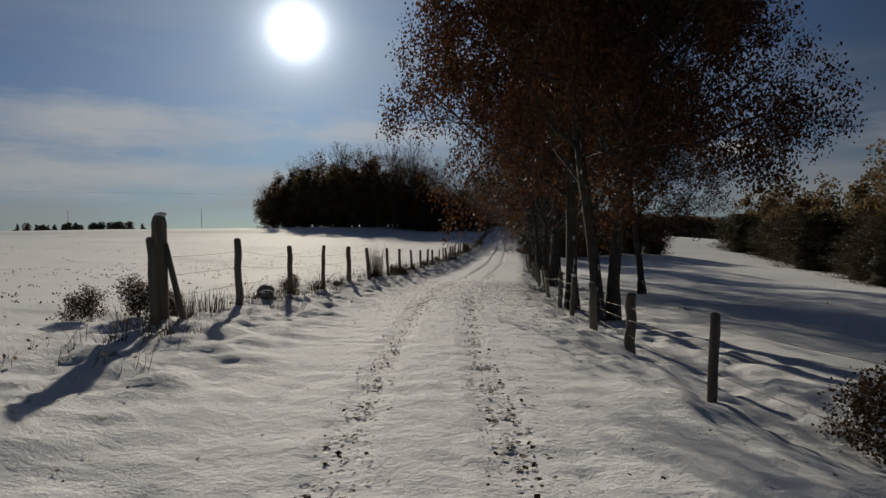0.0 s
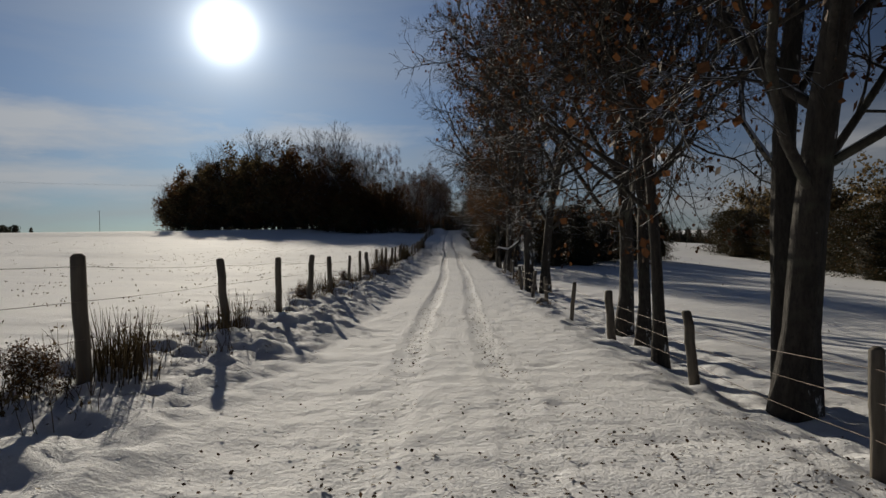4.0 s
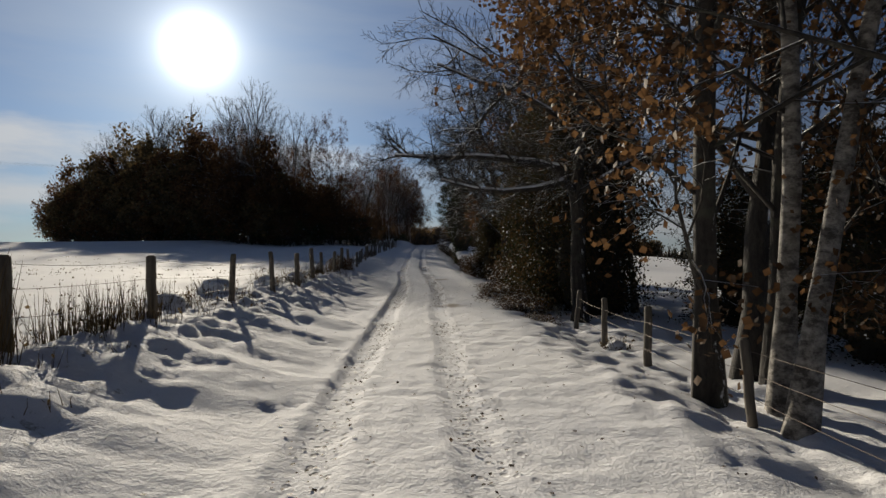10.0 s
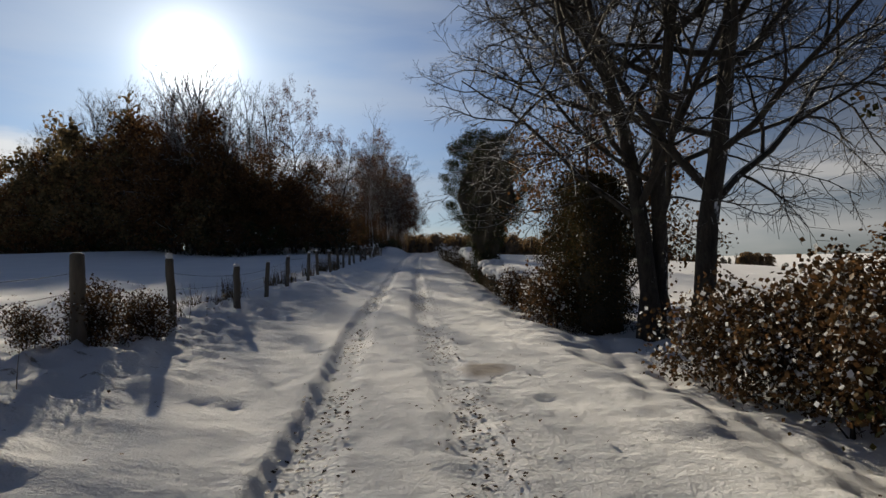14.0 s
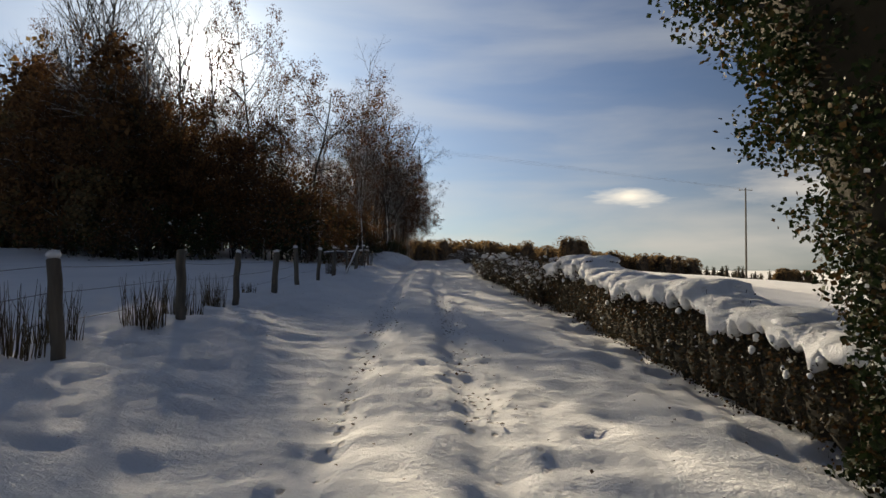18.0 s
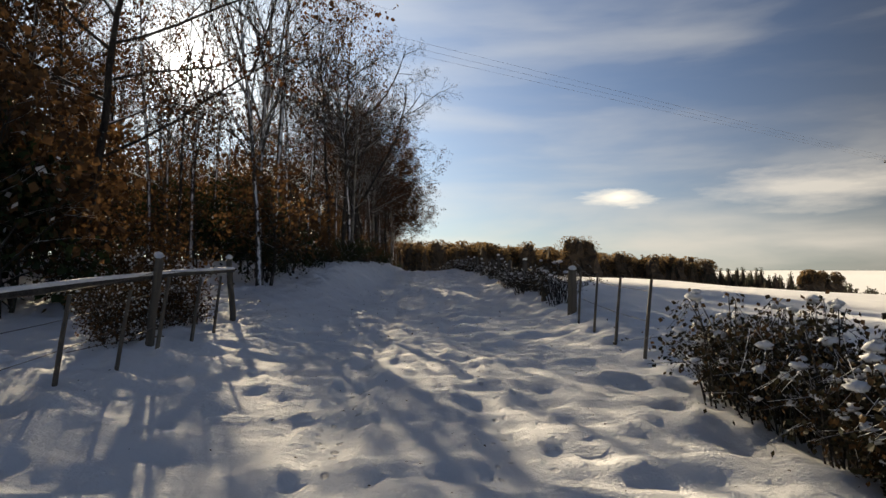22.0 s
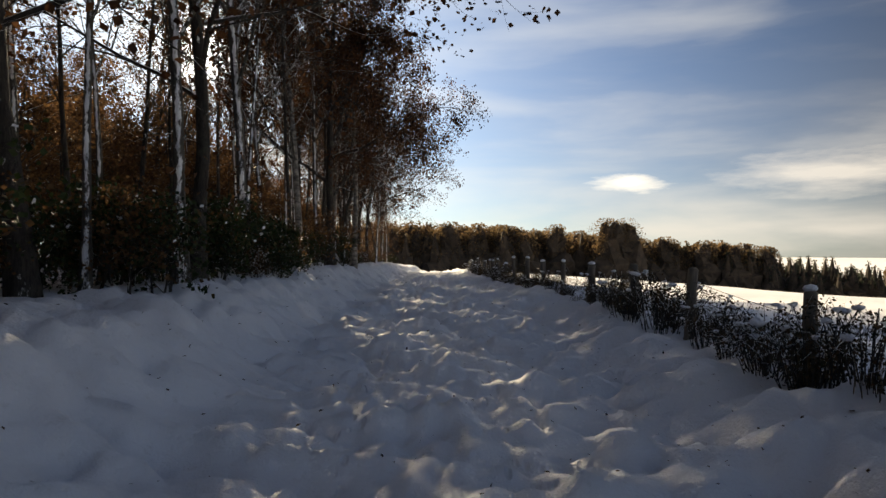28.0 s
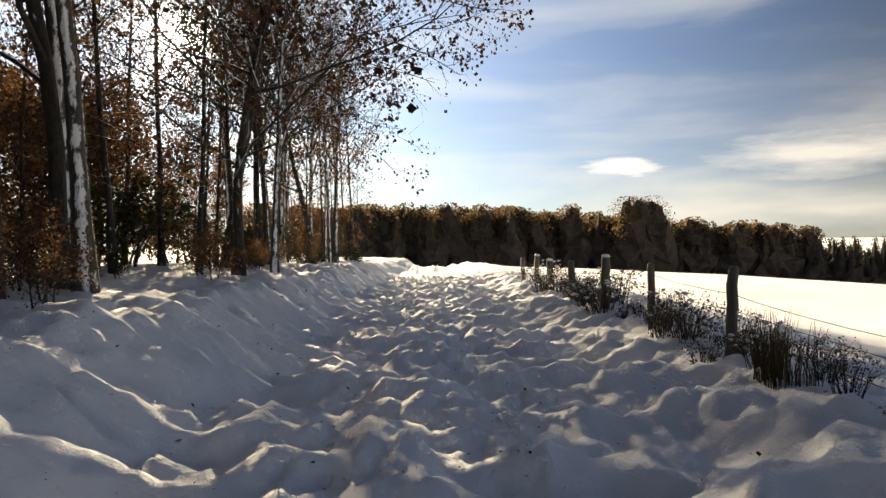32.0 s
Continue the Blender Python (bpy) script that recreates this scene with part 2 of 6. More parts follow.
def ground_build(node, link):
    """Snow with two lines of tyre-tread dents, darkened for bare soil and for the shade in them, and thin bare spots on
    the bank.
    """
    p = node("ShaderNodeBsdfPrincipled", Roughness=0.8)
    p.inputs["Specular IOR Level"].default_value = 0.06
    big = noise_of(node, link, 0.35, 5)
    fine = noise_of(node, link, 7.0, 6, 0.65)
    grain = noise_of(node, link, 45.0, 3, 0.6)
    base = ramp_of(node, link, big, [(0.3, (0.78, 0.79, 0.82)), (0.7, (0.86, 0.865, 0.88))])
    base = mixed(node, link, blotch_fac(node, link, fine, 0.40, 0.28, 0.35), base, (0.58, 0.56, 0.54))
    uv = node("ShaderNodeUVMap")
    uv.uv_map = "lane"
    axes = node("ShaderNodeSeparateXYZ")
    link(uv.outputs["UV"], axes.inputs[0])
    u, y = axes.outputs["X"], axes.outputs["Y"]
    sway = node("ShaderNodeTexNoise", Scale=0.35, Detail=2.0)
    link(uv.outputs["UV"], sway.inputs["Vector"])
    wander = calc(node, link, "MULTIPLY_ADD", sway.outputs["Fac"], 0.36, -0.18)
    lines = None
    for rut in (-0.80, 0.64, 0.95):
        off = calc(node, link, "ABSOLUTE", calc(node, link, "SUBTRACT", calc(node, link, "SUBTRACT", u, wander), rut))
        line = blotch_fac(node, link, off, 0.24, 0.10, 1.0 if rut < 0.9 else 0.4)
        lines = line if lines is None else calc(node, link, "MAXIMUM", lines, line)
    cells = node("ShaderNodeTexVoronoi", Scale=8.5, Randomness=0.85)
    squash = node("ShaderNodeMapping")
    squash.inputs["Scale"].default_value = (1.15, 0.8, 1)
    link(uv.outputs["UV"], squash.inputs["Vector"])
    link(squash.outputs["Vector"], cells.inputs["Vector"])
    shade = node("ShaderNodeSeparateColor")
    link(cells.outputs["Color"], shade.inputs[0])
    dot = blotch_fac(node, link, calc(node, link, "MULTIPLY_ADD", fine, 0.25, cells.outputs["Distance"]), 0.50, 0.34, 1.0)
    patch = node("ShaderNodeTexNoise", Scale=0.22, Detail=3.0)
    link(uv.outputs["UV"], patch.inputs["Vector"])
    chosen = calc(node, link, "GREATER_THAN", calc(node, link, "MULTIPLY_ADD", patch.outputs["Fac"], 0.9, shade.outputs[0]), 0.98)
    # the prints are clearest between the oaks and the wood
    span = calc(node, link, "MULTIPLY", blotch_fac(node, link, y, 26.0, 40.0, 0.65), blotch_fac(node, link, y, 175.0, 158.0, 1.0))
    span = calc(node, link, "ADD", span, blotch_fac(node, link, y, 30.0, 22.0, 0.3))
    prints = calc(node, link, "MULTIPLY", calc(node, link, "MULTIPLY", dot, chosen), lines)
    soil_and_shade = calc(node, link, "MULTIPLY", prints, span, clamp=True)
    # one dark brown gives both the soil and the shade of the prints
    base = mixed(node, link, soil_and_shade, base, (0.13, 0.105, 0.085))
    # thin snow over heath along the left bank
    side = calc(node, link, "MULTIPLY", blotch_fac(node, link, u, -5.6, -4.6, 1.0), blotch_fac(node, link, u, -2.4, -3.3, 1.0))
    side = calc(node, link, "MULTIPLY", side, blotch_fac(node, link, y, 122.0, 112.0, 1.0))
    heath = noise_of(node, link, 3.1, 7, 0.72)
    bare = calc(node, link, "MULTIPLY", blotch_fac(node, link, heath, 0.60, 0.66, 0.8), side)
    base = mixed(node, link, bare, base, (0.15, 0.125, 0.085))
    link(base, p.inputs["Base Color"])
    h = calc(node, link, "MULTIPLY_ADD", grain, 0.25, fine)
    h = calc(node, link, "MULTIPLY_ADD", prints, -0.9, h)
    h = calc(node, link, "MULTIPLY_ADD", calc(node, link, "MULTIPLY", heath, side), 1.6, h)
    link(bumped(node, link, h, 0.7, 0.06), p.inputs["Normal"])
    return p.outputs["BSDF"]


def bark_builder(dark, light, snow=0.72, plaster=0.0):
    def build(node, link):
        p = node("ShaderNodeBsdfPrincipled", Roughness=0.9)
        grain = noise_of(node, link, 9.0, 6, 0.65, (1, 1, 0.22))
        blotch = noise_of(node, link, 1.7, 3)
        crack = noise_of(node, link, 26.0, 5, 0.7, (1, 1, 0.35))
        wood = ramp_of(node, link, grain, [(0.3, dark), (0.72, light)])
        wood = mixed(node, link, blotch_fac(node, link, crack, 0.5, 0.62, 0.75), wood, dark)
        wood = mixed(node, link, blotch_fac(node, link, blotch, 0.55, 0.8, 0.5), wood, (0.12, 0.13, 0.09))
        g = node("ShaderNodeNewGeometry")
        sep = node("ShaderNodeSeparateXYZ")
        link(g.outputs["Normal"], sep.inputs[0])
        add = node("ShaderNodeMath")
        add.operation = "MULTIPLY_ADD"
        add.inputs[1].default_value = 0.5
        link(noise_of(node, link, 3.2, 3), add.inputs[0])
        link(sep.outputs["Z"], add.inputs[2])
        cover = node("ShaderNodeMapRange")
        cover.inputs["From Min"].default_value, cover.inputs["From Max"].default_value = snow + 0.22, snow + 0.32
        link(add.outputs[0], cover.inputs["Value"])
        driven = node("ShaderNodeVectorMath")
        driven.operation = "DOT_PRODUCT"
        driven.inputs[1].default_value = (0.45, -0.85, 0.2)
        link(g.outputs["Normal"], driven.inputs[0])
        stuck = calc(node, link, "MULTIPLY_ADD", noise_of(node, link, 5.0, 5, 0.7, (1, 1, 0.45)), 1.5, driven.outputs["Value"])
        stuck = blotch_fac(node, link, stuck, 1.62 - plaster, 1.74 - plaster, 1.0)
        white = calc(node, link, "MAXIMUM", stuck, cover.outputs["Result"])
        link(mixed(node, link, white, wood, (0.8, 0.82, 0.85)), p.inputs["Base Color"])
        link(bumped(node, link, grain, 1.0, 0.06), p.inputs["Normal"])
        return p.outputs["BSDF"]
    return build


def blotch_fac(node, link, fac, low, high, top):
    r = node("ShaderNodeMapRange")
    r.inputs["From Min"].default_value, r.inputs["From Max"].default_value, r.inputs["To Max"].default_value = low, high, top
    link(fac, r.inputs["Value"])
    return r.outputs["Result"]


def birch_build(node, link):
    p = node("ShaderNodeBsdfPrincipled", Roughness=0.75)
    bands = noise_of(node, link, 4.0, 7, 0.75, (1.0, 1.0, 1.7))
    blot = noise_of(node, link, 2.2, 3)
    c = ramp_of(node, link, bands, [(0.42, (0.045, 0.038, 0.032)), (0.62, (0.30, 0.28, 0.25))])
    c = mixed(node, link, blotch_fac(node, link, blot, 0.55, 0.7, 0.7), c, (0.12, 0.11, 0.09))
    link(c, p.inputs["Base Color"])
    link(bumped(node, link, bands, 0.5, 0.02), p.inputs["Normal"])
    return p.outputs["BSDF"]


def mud_build(node, link):
    p = node("ShaderNodeBsdfPrincipled", Roughness=0.4)
    c = node("ShaderNodeTexCoord")
    reach = node("ShaderNodeVectorMath")
    reach.operation = "LENGTH"
    link(c.outputs["Object"], reach.inputs[0])
    ragged = node("ShaderNodeMath")
    ragged.operation = "MULTIPLY_ADD"
    ragged.inputs[1].default_value = 0.55
    link(noise_of(node, link, 4.0, 5), ragged.inputs[0])
    link(reach.outputs["Value"], ragged.inputs[2])
    mud = ramp_of(node, link, noise_of(node, link, 7.0, 5), [(0.3, (0.30, 0.25, 0.19)), (0.7, (0.46, 0.40, 0.33))])
    link(mixed(node, link, blotch_fac(node, link, ragged.outputs[0], 0.55, 0.95, 1.0), mud, (0.78, 0.79, 0.82)), p.inputs["Base Color"])
    link(bumped(node, link, noise_of(node, link, 9.0, 5), 0.3, 0.03), p.inputs["Normal"])
    return p.outputs["BSDF"]


def leaf_builder(stops, through_light=0.35, snow=0.0, rough=0.6):
    def build(node, link):
        g = node("ShaderNodeNewGeometry")
        colour = ramp_of(node, link, g.outputs["Random Per Island"], stops)
        if snow:
            sn = node("ShaderNodeMath")
            sn.operation = "FRACT"
            mul = node("ShaderNodeMath")
            mul.operation = "MULTIPLY"
            mul.inputs[1].default_value = 37.7
            link(g.outputs["Random Per Island"], mul.inputs[0])
            link(mul.outputs[0], sn.inputs[0])
            less = node("ShaderNodeMath")
            less.operation = "LESS_THAN"
            less.inputs[1].default_value = snow
            link(sn.outputs[0], less.inputs[0])
            colour = mixed(node, link, less.outputs[0], colour, (0.78, 0.8, 0.84))
        d = node("ShaderNodeBsdfPrincipled", Roughness=rough)
        d.inputs["Specular IOR Level"].default_value = 0.15
        link(colour, d.inputs["Base Color"])
        t = node("ShaderNodeBsdfTranslucent")
        link(colour, t.inputs["Color"])
        m = node("ShaderNodeMixShader")
        m.inputs[0].default_value = through_light
        link(d.outputs[0], m.inputs[1])
        link(t.outputs[0], m.inputs[2])
        return m.outputs[0]
    return build


def wood_build(node, link):
    p = node("ShaderNodeBsdfPrincipled", Roughness=0.88)
    grain = noise_of(node, link, 14.0, 6, 0.65, (1, 1, 0.08))
    blot = noise_of(node, link, 2.5, 3)
    info = node("ShaderNodeObjectInfo")
    c = ramp_of(node, link, grain, [(0.3, (0.05, 0.042, 0.034)), (0.7, (0.17, 0.145, 0.115))])
    c = mixed(node, link, blotch_fac(node, link, blot, 0.5, 0.75, 0.5), c, (0.11, 0.115, 0.08))
    c = mixed(node, link, blotch_fac(node, link, info.outputs["Random"], 0.0, 1.0, 0.45), c, (0.09, 0.075, 0.06))
    link(c, p.inputs["Base Color"])
    link(bumped(node, link, grain, 0.7, 0.015), p.inputs["Normal"])
    return p.outputs["BSDF"]


def plain_builder(colour, rough=0.7, metal=0.0, scale=6.0, vary=0.3):
    def build(node, link):
        p = node("ShaderNodeBsdfPrincipled", Roughness=rough, Metallic=metal)
        f = noise_of(node, link, scale, 5)
        lo = tuple(c * (1 - vary) for c in colour)
        hi = tuple(min(1, c * (1 + vary)) for c in colour)
        link(ramp_of(node, link, f, [(0.3, lo), (0.7, hi)]), p.inputs["Base Color"])
        link(bumped(node, link, f, 0.4, 0.02), p.inputs["Normal"])
        return p.outputs["BSDF"]
    return build


M_SNOW = material("snow", snow_build)
M_GROUND = material("snowy_ground", ground_build)
M_BARK = material("bark", bark_builder((0.012, 0.010, 0.008), (0.055, 0.046, 0.038), 0.72, -0.22))
M_BARK_GREY = material("grey_bark", bark_builder((0.025, 0.022, 0.019), (0.10, 0.092, 0.08), 0.7, 0.04))
M_BIRCH = material("birch_bark", birch_build)
M_OAK_LEAF = material("brown_oak_leaf", leaf_builder([(0.0, (0.028, 0.014, 0.008)), (0.5, (0.07, 0.031, 0.014)), (1.0, (0.13, 0.06, 0.026))], 0.4))
M_BEECH_LEAF = material("copper_leaf", leaf_builder([(0.0, (0.045, 0.025, 0.013)), (0.6, (0.105, 0.056, 0.026)), (1.0, (0.175, 0.096, 0.042))], 0.42))
M_IVY = material("ivy_leaf", leaf_builder([(0.0, (0.012, 0.022, 0.008)), (0.7, (0.03, 0.045, 0.015)), (1.0, (0.10, 0.05, 0.02))], 0.12, 0.012, 0.62))
M_THICKET = material("thicket_leaf", leaf_builder([(0.0, (0.014, 0.018, 0.008)), (0.55, (0.035, 0.034, 0.014)), (1.0, (0.115, 0.062, 0.025))], 0.25, 0.012, 0.75))
M_HEDGE = material("hedge_leaf", leaf_builder([(0.0, (0.016, 0.018, 0.010)), (0.6, (0.045, 0.034, 0.017)), (1.0, (0.11, 0.058, 0.026))], 0.2, 0.012, 0.6))
M_SCRUB = material("scrub_leaf", leaf_builder([(0.0, (0.03, 0.022, 0.012)), (0.6, (0.085, 0.05, 0.024)), (1.0, (0.17, 0.09, 0.04))], 0.25, 0.14, 0.6))
M_NEEDLE = material("needle", leaf_builder([(0.0, (0.012, 0.02, 0.012)), (1.0, (0.035, 0.05, 0.028))], 0.1, 0.10, 0.7))
# far leaves are lightened in colour to stand in for haze
M_FAR = material("hazed_far_foliage", leaf_builder([(0.0, (0.07, 0.052, 0.03)), (0.6, (0.15, 0.10, 0.053)), (1.0, (0.22, 0.135, 0.065))], 0.45, 0.0, 0.8))
# withered leaves, their colour raised in place of veiling glare over the wood
M_HORNBEAM = material("withered_hornbeam_leaf", leaf_builder([(0.0, (0.07, 0.058, 0.032)), (0.6, (0.13, 0.098, 0.05)), (1.0, (0.2, 0.13, 0.062))], 0.5, 0.0, 0.7))
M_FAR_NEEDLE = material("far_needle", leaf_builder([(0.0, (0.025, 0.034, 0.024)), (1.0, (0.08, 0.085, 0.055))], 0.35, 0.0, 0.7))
# near-black filling that stands in for the shade inside dense foliage
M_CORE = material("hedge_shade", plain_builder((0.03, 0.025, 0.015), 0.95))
# for far trunks and for the shade painted inside far crowns
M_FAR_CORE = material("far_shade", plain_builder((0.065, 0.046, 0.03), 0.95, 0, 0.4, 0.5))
M_STRAW = material("dry_grass", leaf_builder([(0.0, (0.05, 0.035, 0.02)), (1.0, (0.19, 0.14, 0.075))], 0.3, 0.0, 0.7))
M_POST = material("weathered_wood", wood_build)
M_WIRE = material("rusty_wire", plain_builder((0.10, 0.075, 0.06), 0.6, 0.5))
M_LITTER = material("leaf_litter", leaf_builder([(0.0, (0.03, 0.02, 0.013)), (1.0, (0.11, 0.065, 0.035))], 0.2))
M_MUD = material("frozen_mud", mud_build)
M_STONE = material("stone", plain_builder((0.16, 0.15, 0.14), 0.85, 0, 8, 0.45))


# ---- the lie of the land ----
# y, x and z of the middle of the track
ROAD = [
    (-60, 9.98, 0.3),
    (-20, 3.31, 0.15),
    (0, -0.02, 0),
    (12, -2.02, -0.35),
    (24, -3.47, -0.81),
    (36, -4.06, -1.31),
    (48, -4.61, -1.77),
    (60, -4.96, -2.05),
    (72, -5.4, -2.17),
    (84, -6.08, -2.19),
    (96, -6.63, -2.18),
    (108, -7.11, -1.96),
    (120, -8.09, -1.67),
    (132, -8.71, -1.38),
    (144, -9.32, -0.92),
    (156, -9.86, -0.51),
    (168, -10.24, 0.03),
    (180, -10.61, 0.3),
    (192, -11, 0.74),
    (204, -11.51, 0.91),
    (216, -11.98, 1.04),
    (228, -12.47, 1.17),
    (241, -12.98, 1.03),
    (262, -13.6, 0.85),
    (290, -14.3, 0.3),
    (320, -14.8, -0.4),
]
LEFT_RISE = 1.35
KNOTS = np.array(ROAD)


def spline(y, column):
    """Smooth curve through the road's knots."""
    y = np.asarray(y, float)
    ky, kv = KNOTS[:, 0], KNOTS[:, column]
    slope = np.gradient(kv, ky)
    i = np.clip(np.searchsorted(ky, y) - 1, 0, len(ky) - 2)
    h = ky[i + 1] - ky[i]
    t = np.clip((y - ky[i]) / h, 0, 1)
    t2, t3 = t * t, t * t * t
    return (2 * t3 - 3 * t2 + 1) * kv[i] + (t3 - 2 * t2 + t) * h * slope[i] + (3 * t2 - 2 * t3) * kv[i + 1] + (t3 - t2) * h * slope[i + 1]


def road_x(y):
    return spline(y, 1)


def road_z(y):
    return spline(y, 2)


def ease(a, b, v):
    t = np.clip((np.asarray(v, float) - a) / (b - a), 0, 1)
    return t * t * (3 - 2 * t)


WAVES = np.random.RandomState(5).rand(24, 3)


def swell(x, y, size, first, count=6):
    """Soft irregular undulation of about -1 to 1, with features of that size in metres."""
    v = 0
    for a, b, c in WAVES[first:first + count]:
        angle, k = a * 6.283, 6.283 / size * (0.7 + 0.8 * b)
        v = v + np.sin(k * (x * np.cos(angle) + y * np.sin(angle)) + c * 6.283 + 1.3 * np.sin(k * 0.53 * (x * np.sin(angle * 1.7) - y * np.cos(angle * 1.7))))
    return v / count ** 0.5 * 0.8


def cell(x, y, size, seed):
    """A random value of 0 to 1 for every square of that size."""
    i, j = np.floor(x / size).astype(np.int64), np.floor(y / size).astype(np.int64)
    h = (i * 374761393 + j * 668265263 + seed * 144665) & 0x7FFFFFFF
    h = ((h ^ (h >> 13)) * 1274126177) & 0x7FFFFFFF
    return ((h ^ (h >> 16)) % 10007) / 10007.0


RUT_LEFT, RUT_RIGHT = -0.83, 0.62
TOP = 2600.0


def land(u, y):
    """Height of the ground, u metres right of the road's middle."""
    u, y = np.asarray(u, float), np.asarray(y, float)
    late = ease(128, 150, y)
    z = road_z(np.clip(y, -60, 300))
    a = np.abs(u)
    # left: a low bank under the fence, then a field that climbs to its crest
    steep = ease(34, 44, y) * (1 - ease(116, 126, y))
    lip = -u + (0.25 * swell(u * 0, y, 5.0, 4) + 0.14 * swell(u * 0, y, 1.3, 10)) * (0.3 + 0.7 * steep)
    foot = np.interp(y, (30, 40, 72, 86), (1.9, 2.3, 2.3, 1.45))
    bank = np.interp(y, (0, 30, 40, 52, 66, 80, 88, 101, 107, 114, 124), (0.42, 0.42, 0.48, 0.54, 0.58, 0.62, 0.72, 0.76, 0.64, 0.5, 0.42))
    left = (0.42 * ease(1.7, 5.0 - 1.1 * ease(60, 80, y), lip) * (1 - steep) + bank * (0.5 * ease(foot, 4.1, lip) + 0.5 * np.clip((lip - foot) / (4.1 - foot), 0, 1)) * steep) * (1 - 0.35 * late) + LEFT_RISE * ease(4, 60, -u) * (1 - late) + 0.25 * late * ease(3, 12, -u) + 0.72 * ease(172, 190, y) * ease(2.0, 3.7, lip)
    # right: a verge, then a field that falls away
    early_right = -0.42 * ease(2.5, 4.5, u) - 3.3 * ease(5, 75, u) + 6.0 * ease(85, 260, u)
    late_right = (-0.15 + 0.5 * ease(164, 178, y) * (1 - ease(4.6, 10.0, u))) * ease(2.2, 3.7, u) - 4.6 * ease(2, 90, u) - 11.0 * ease(60, 230, u)
    z = z + left + early_right * (1 - late) + late_right * late
    # past the wood the track drops into the next field
    z = z - 9.0 * ease(300, 420, y) * ease(-200, 20, u) * ease(300, 330, y)
    far = ease(300, 900, np.hypot(u, y - 130))
    z = z * (1 - far) + far * (-6.0 + 5 * swell(u, y, 900, 0))
    rough = ease(1.8, 3.4, a) * (1 - 0.72 * ease(5.5, 9, a)) * (1 - ease(25, 60, a))
    z = z + rough * (0.06 * swell(u, y, 2.3, 3) + 0.04 * swell(u, y, 0.8, 9) + (0.055 * swell(u, y, 0.5, 15) + 0.04 * swell(u, y, 0.34, 8) + 0.045 * swell(u, y, 1.2, 2)) * np.exp(-((u + 3.9) / 1.0) ** 2) * (0.6 + 0.4 * steep) * ease(8, 18, y) * (1 - 0.6 * ease(118, 124, y))) + ease(178, 190, y) * np.exp(-((u + 3.6) / 1.3) ** 2) * (0.05 * swell(u, y, 0.55, 15) + 0.05 * swell(u, y, 1.3, 2)) + 0.12 * swell(u, y, 19, 6) * ease(5, 12, a)
    return z


def relief(u, y):
    """Wheel ruts, tread marks, drifts and hoof-deep dents on the track."""
    u, y = np.asarray(u, float), np.asarray(y, float)
    wob = 0.05 * swell(u * 0, y, 7, 2)
    worn = 0.55 + 0.45 * swell(u * 0, y, 23, 12)
    deep = ease(112, 122, y) * (1 - ease(152, 168, y))
    z = 0.03 * np.exp(-((u + 0.1) / 0.45) ** 2) + 0.12 * deep * np.exp(-((u + 0.1 - wob) / 0.5) ** 4) * (0.75 + 0.35 * swell(u * 0, y, 3.1, 6))
    for rut, depth in ((RUT_LEFT, 0.06), (RUT_RIGHT, 0.05)):
        d = u - rut - wob
        z = z - depth * (0.2 + 0.8 * ease(34, 48, y)) * (0.45 + 0.3 * worn) * np.exp(-(d / 0.21) ** 4) + 0.012 * np.exp(-((np.abs(d) - 0.32) / 0.1) ** 2) * (1 + 0.8 * swell(u, y, 0.5, 7))
    drift = ease(150, 200, y)
    z = z + (0.35 * ease(112, 130, y) + 0.75 * drift + 1.0 * ease(197, 212, y) * ease(3.6, 2.2, np.abs(u - 0.2))) * (0.065 * swell(u * 0.6, y * 1.5, 1.7, 14, 8) + 0.042 * swell(u * 0.8, y * 1.5, 0.75, 4, 8) + 0.02 * swell(u, y, 0.36, 9, 8)) * ease(7.5, 4.5, np.abs(u)) + 0.012 * swell(u, y, 0.7, 1, 8) * ease(7, 3, np.abs(u))
    # the ploughed edge of snow beside the left rut
    z = z + (0.04 + 0.05 * ease(84, 96, y)) * ease(44, 52, y) * (1 - ease(114, 124, y)) * ease(-1.03, -1.17, u + wob) * ease(-3.0, -1.5, u)
    side = np.exp(-((np.abs(u) - 1.6) / 0.9) ** 2)
    z = z - 0.03 * side * (cell(u, y, 0.21, 11) > 0.965)
    return z


def ground_z(x, y):
    u = x - road_x(np.clip(y, -60, 300))
    return float(land(u, y) + relief(u, y))


def at(u, y, sink=0.0):
    """A place on the ground, u metres right of the road's middle."""
    x = float(road_x(min(max(y, -60), 300))) + u
    return Vector((x, y, ground_z(x, y) - sink))


def mesh_of(name, verts, faces, mat, smooth=True):
    me = bpy.data.meshes.new(name)
    me.from_pydata(verts, [], faces)
    me.polygons.foreach_set("use_smooth", [smooth] * len(me.polygons))
    me.materials.append(mat)
    me.update()
    return me


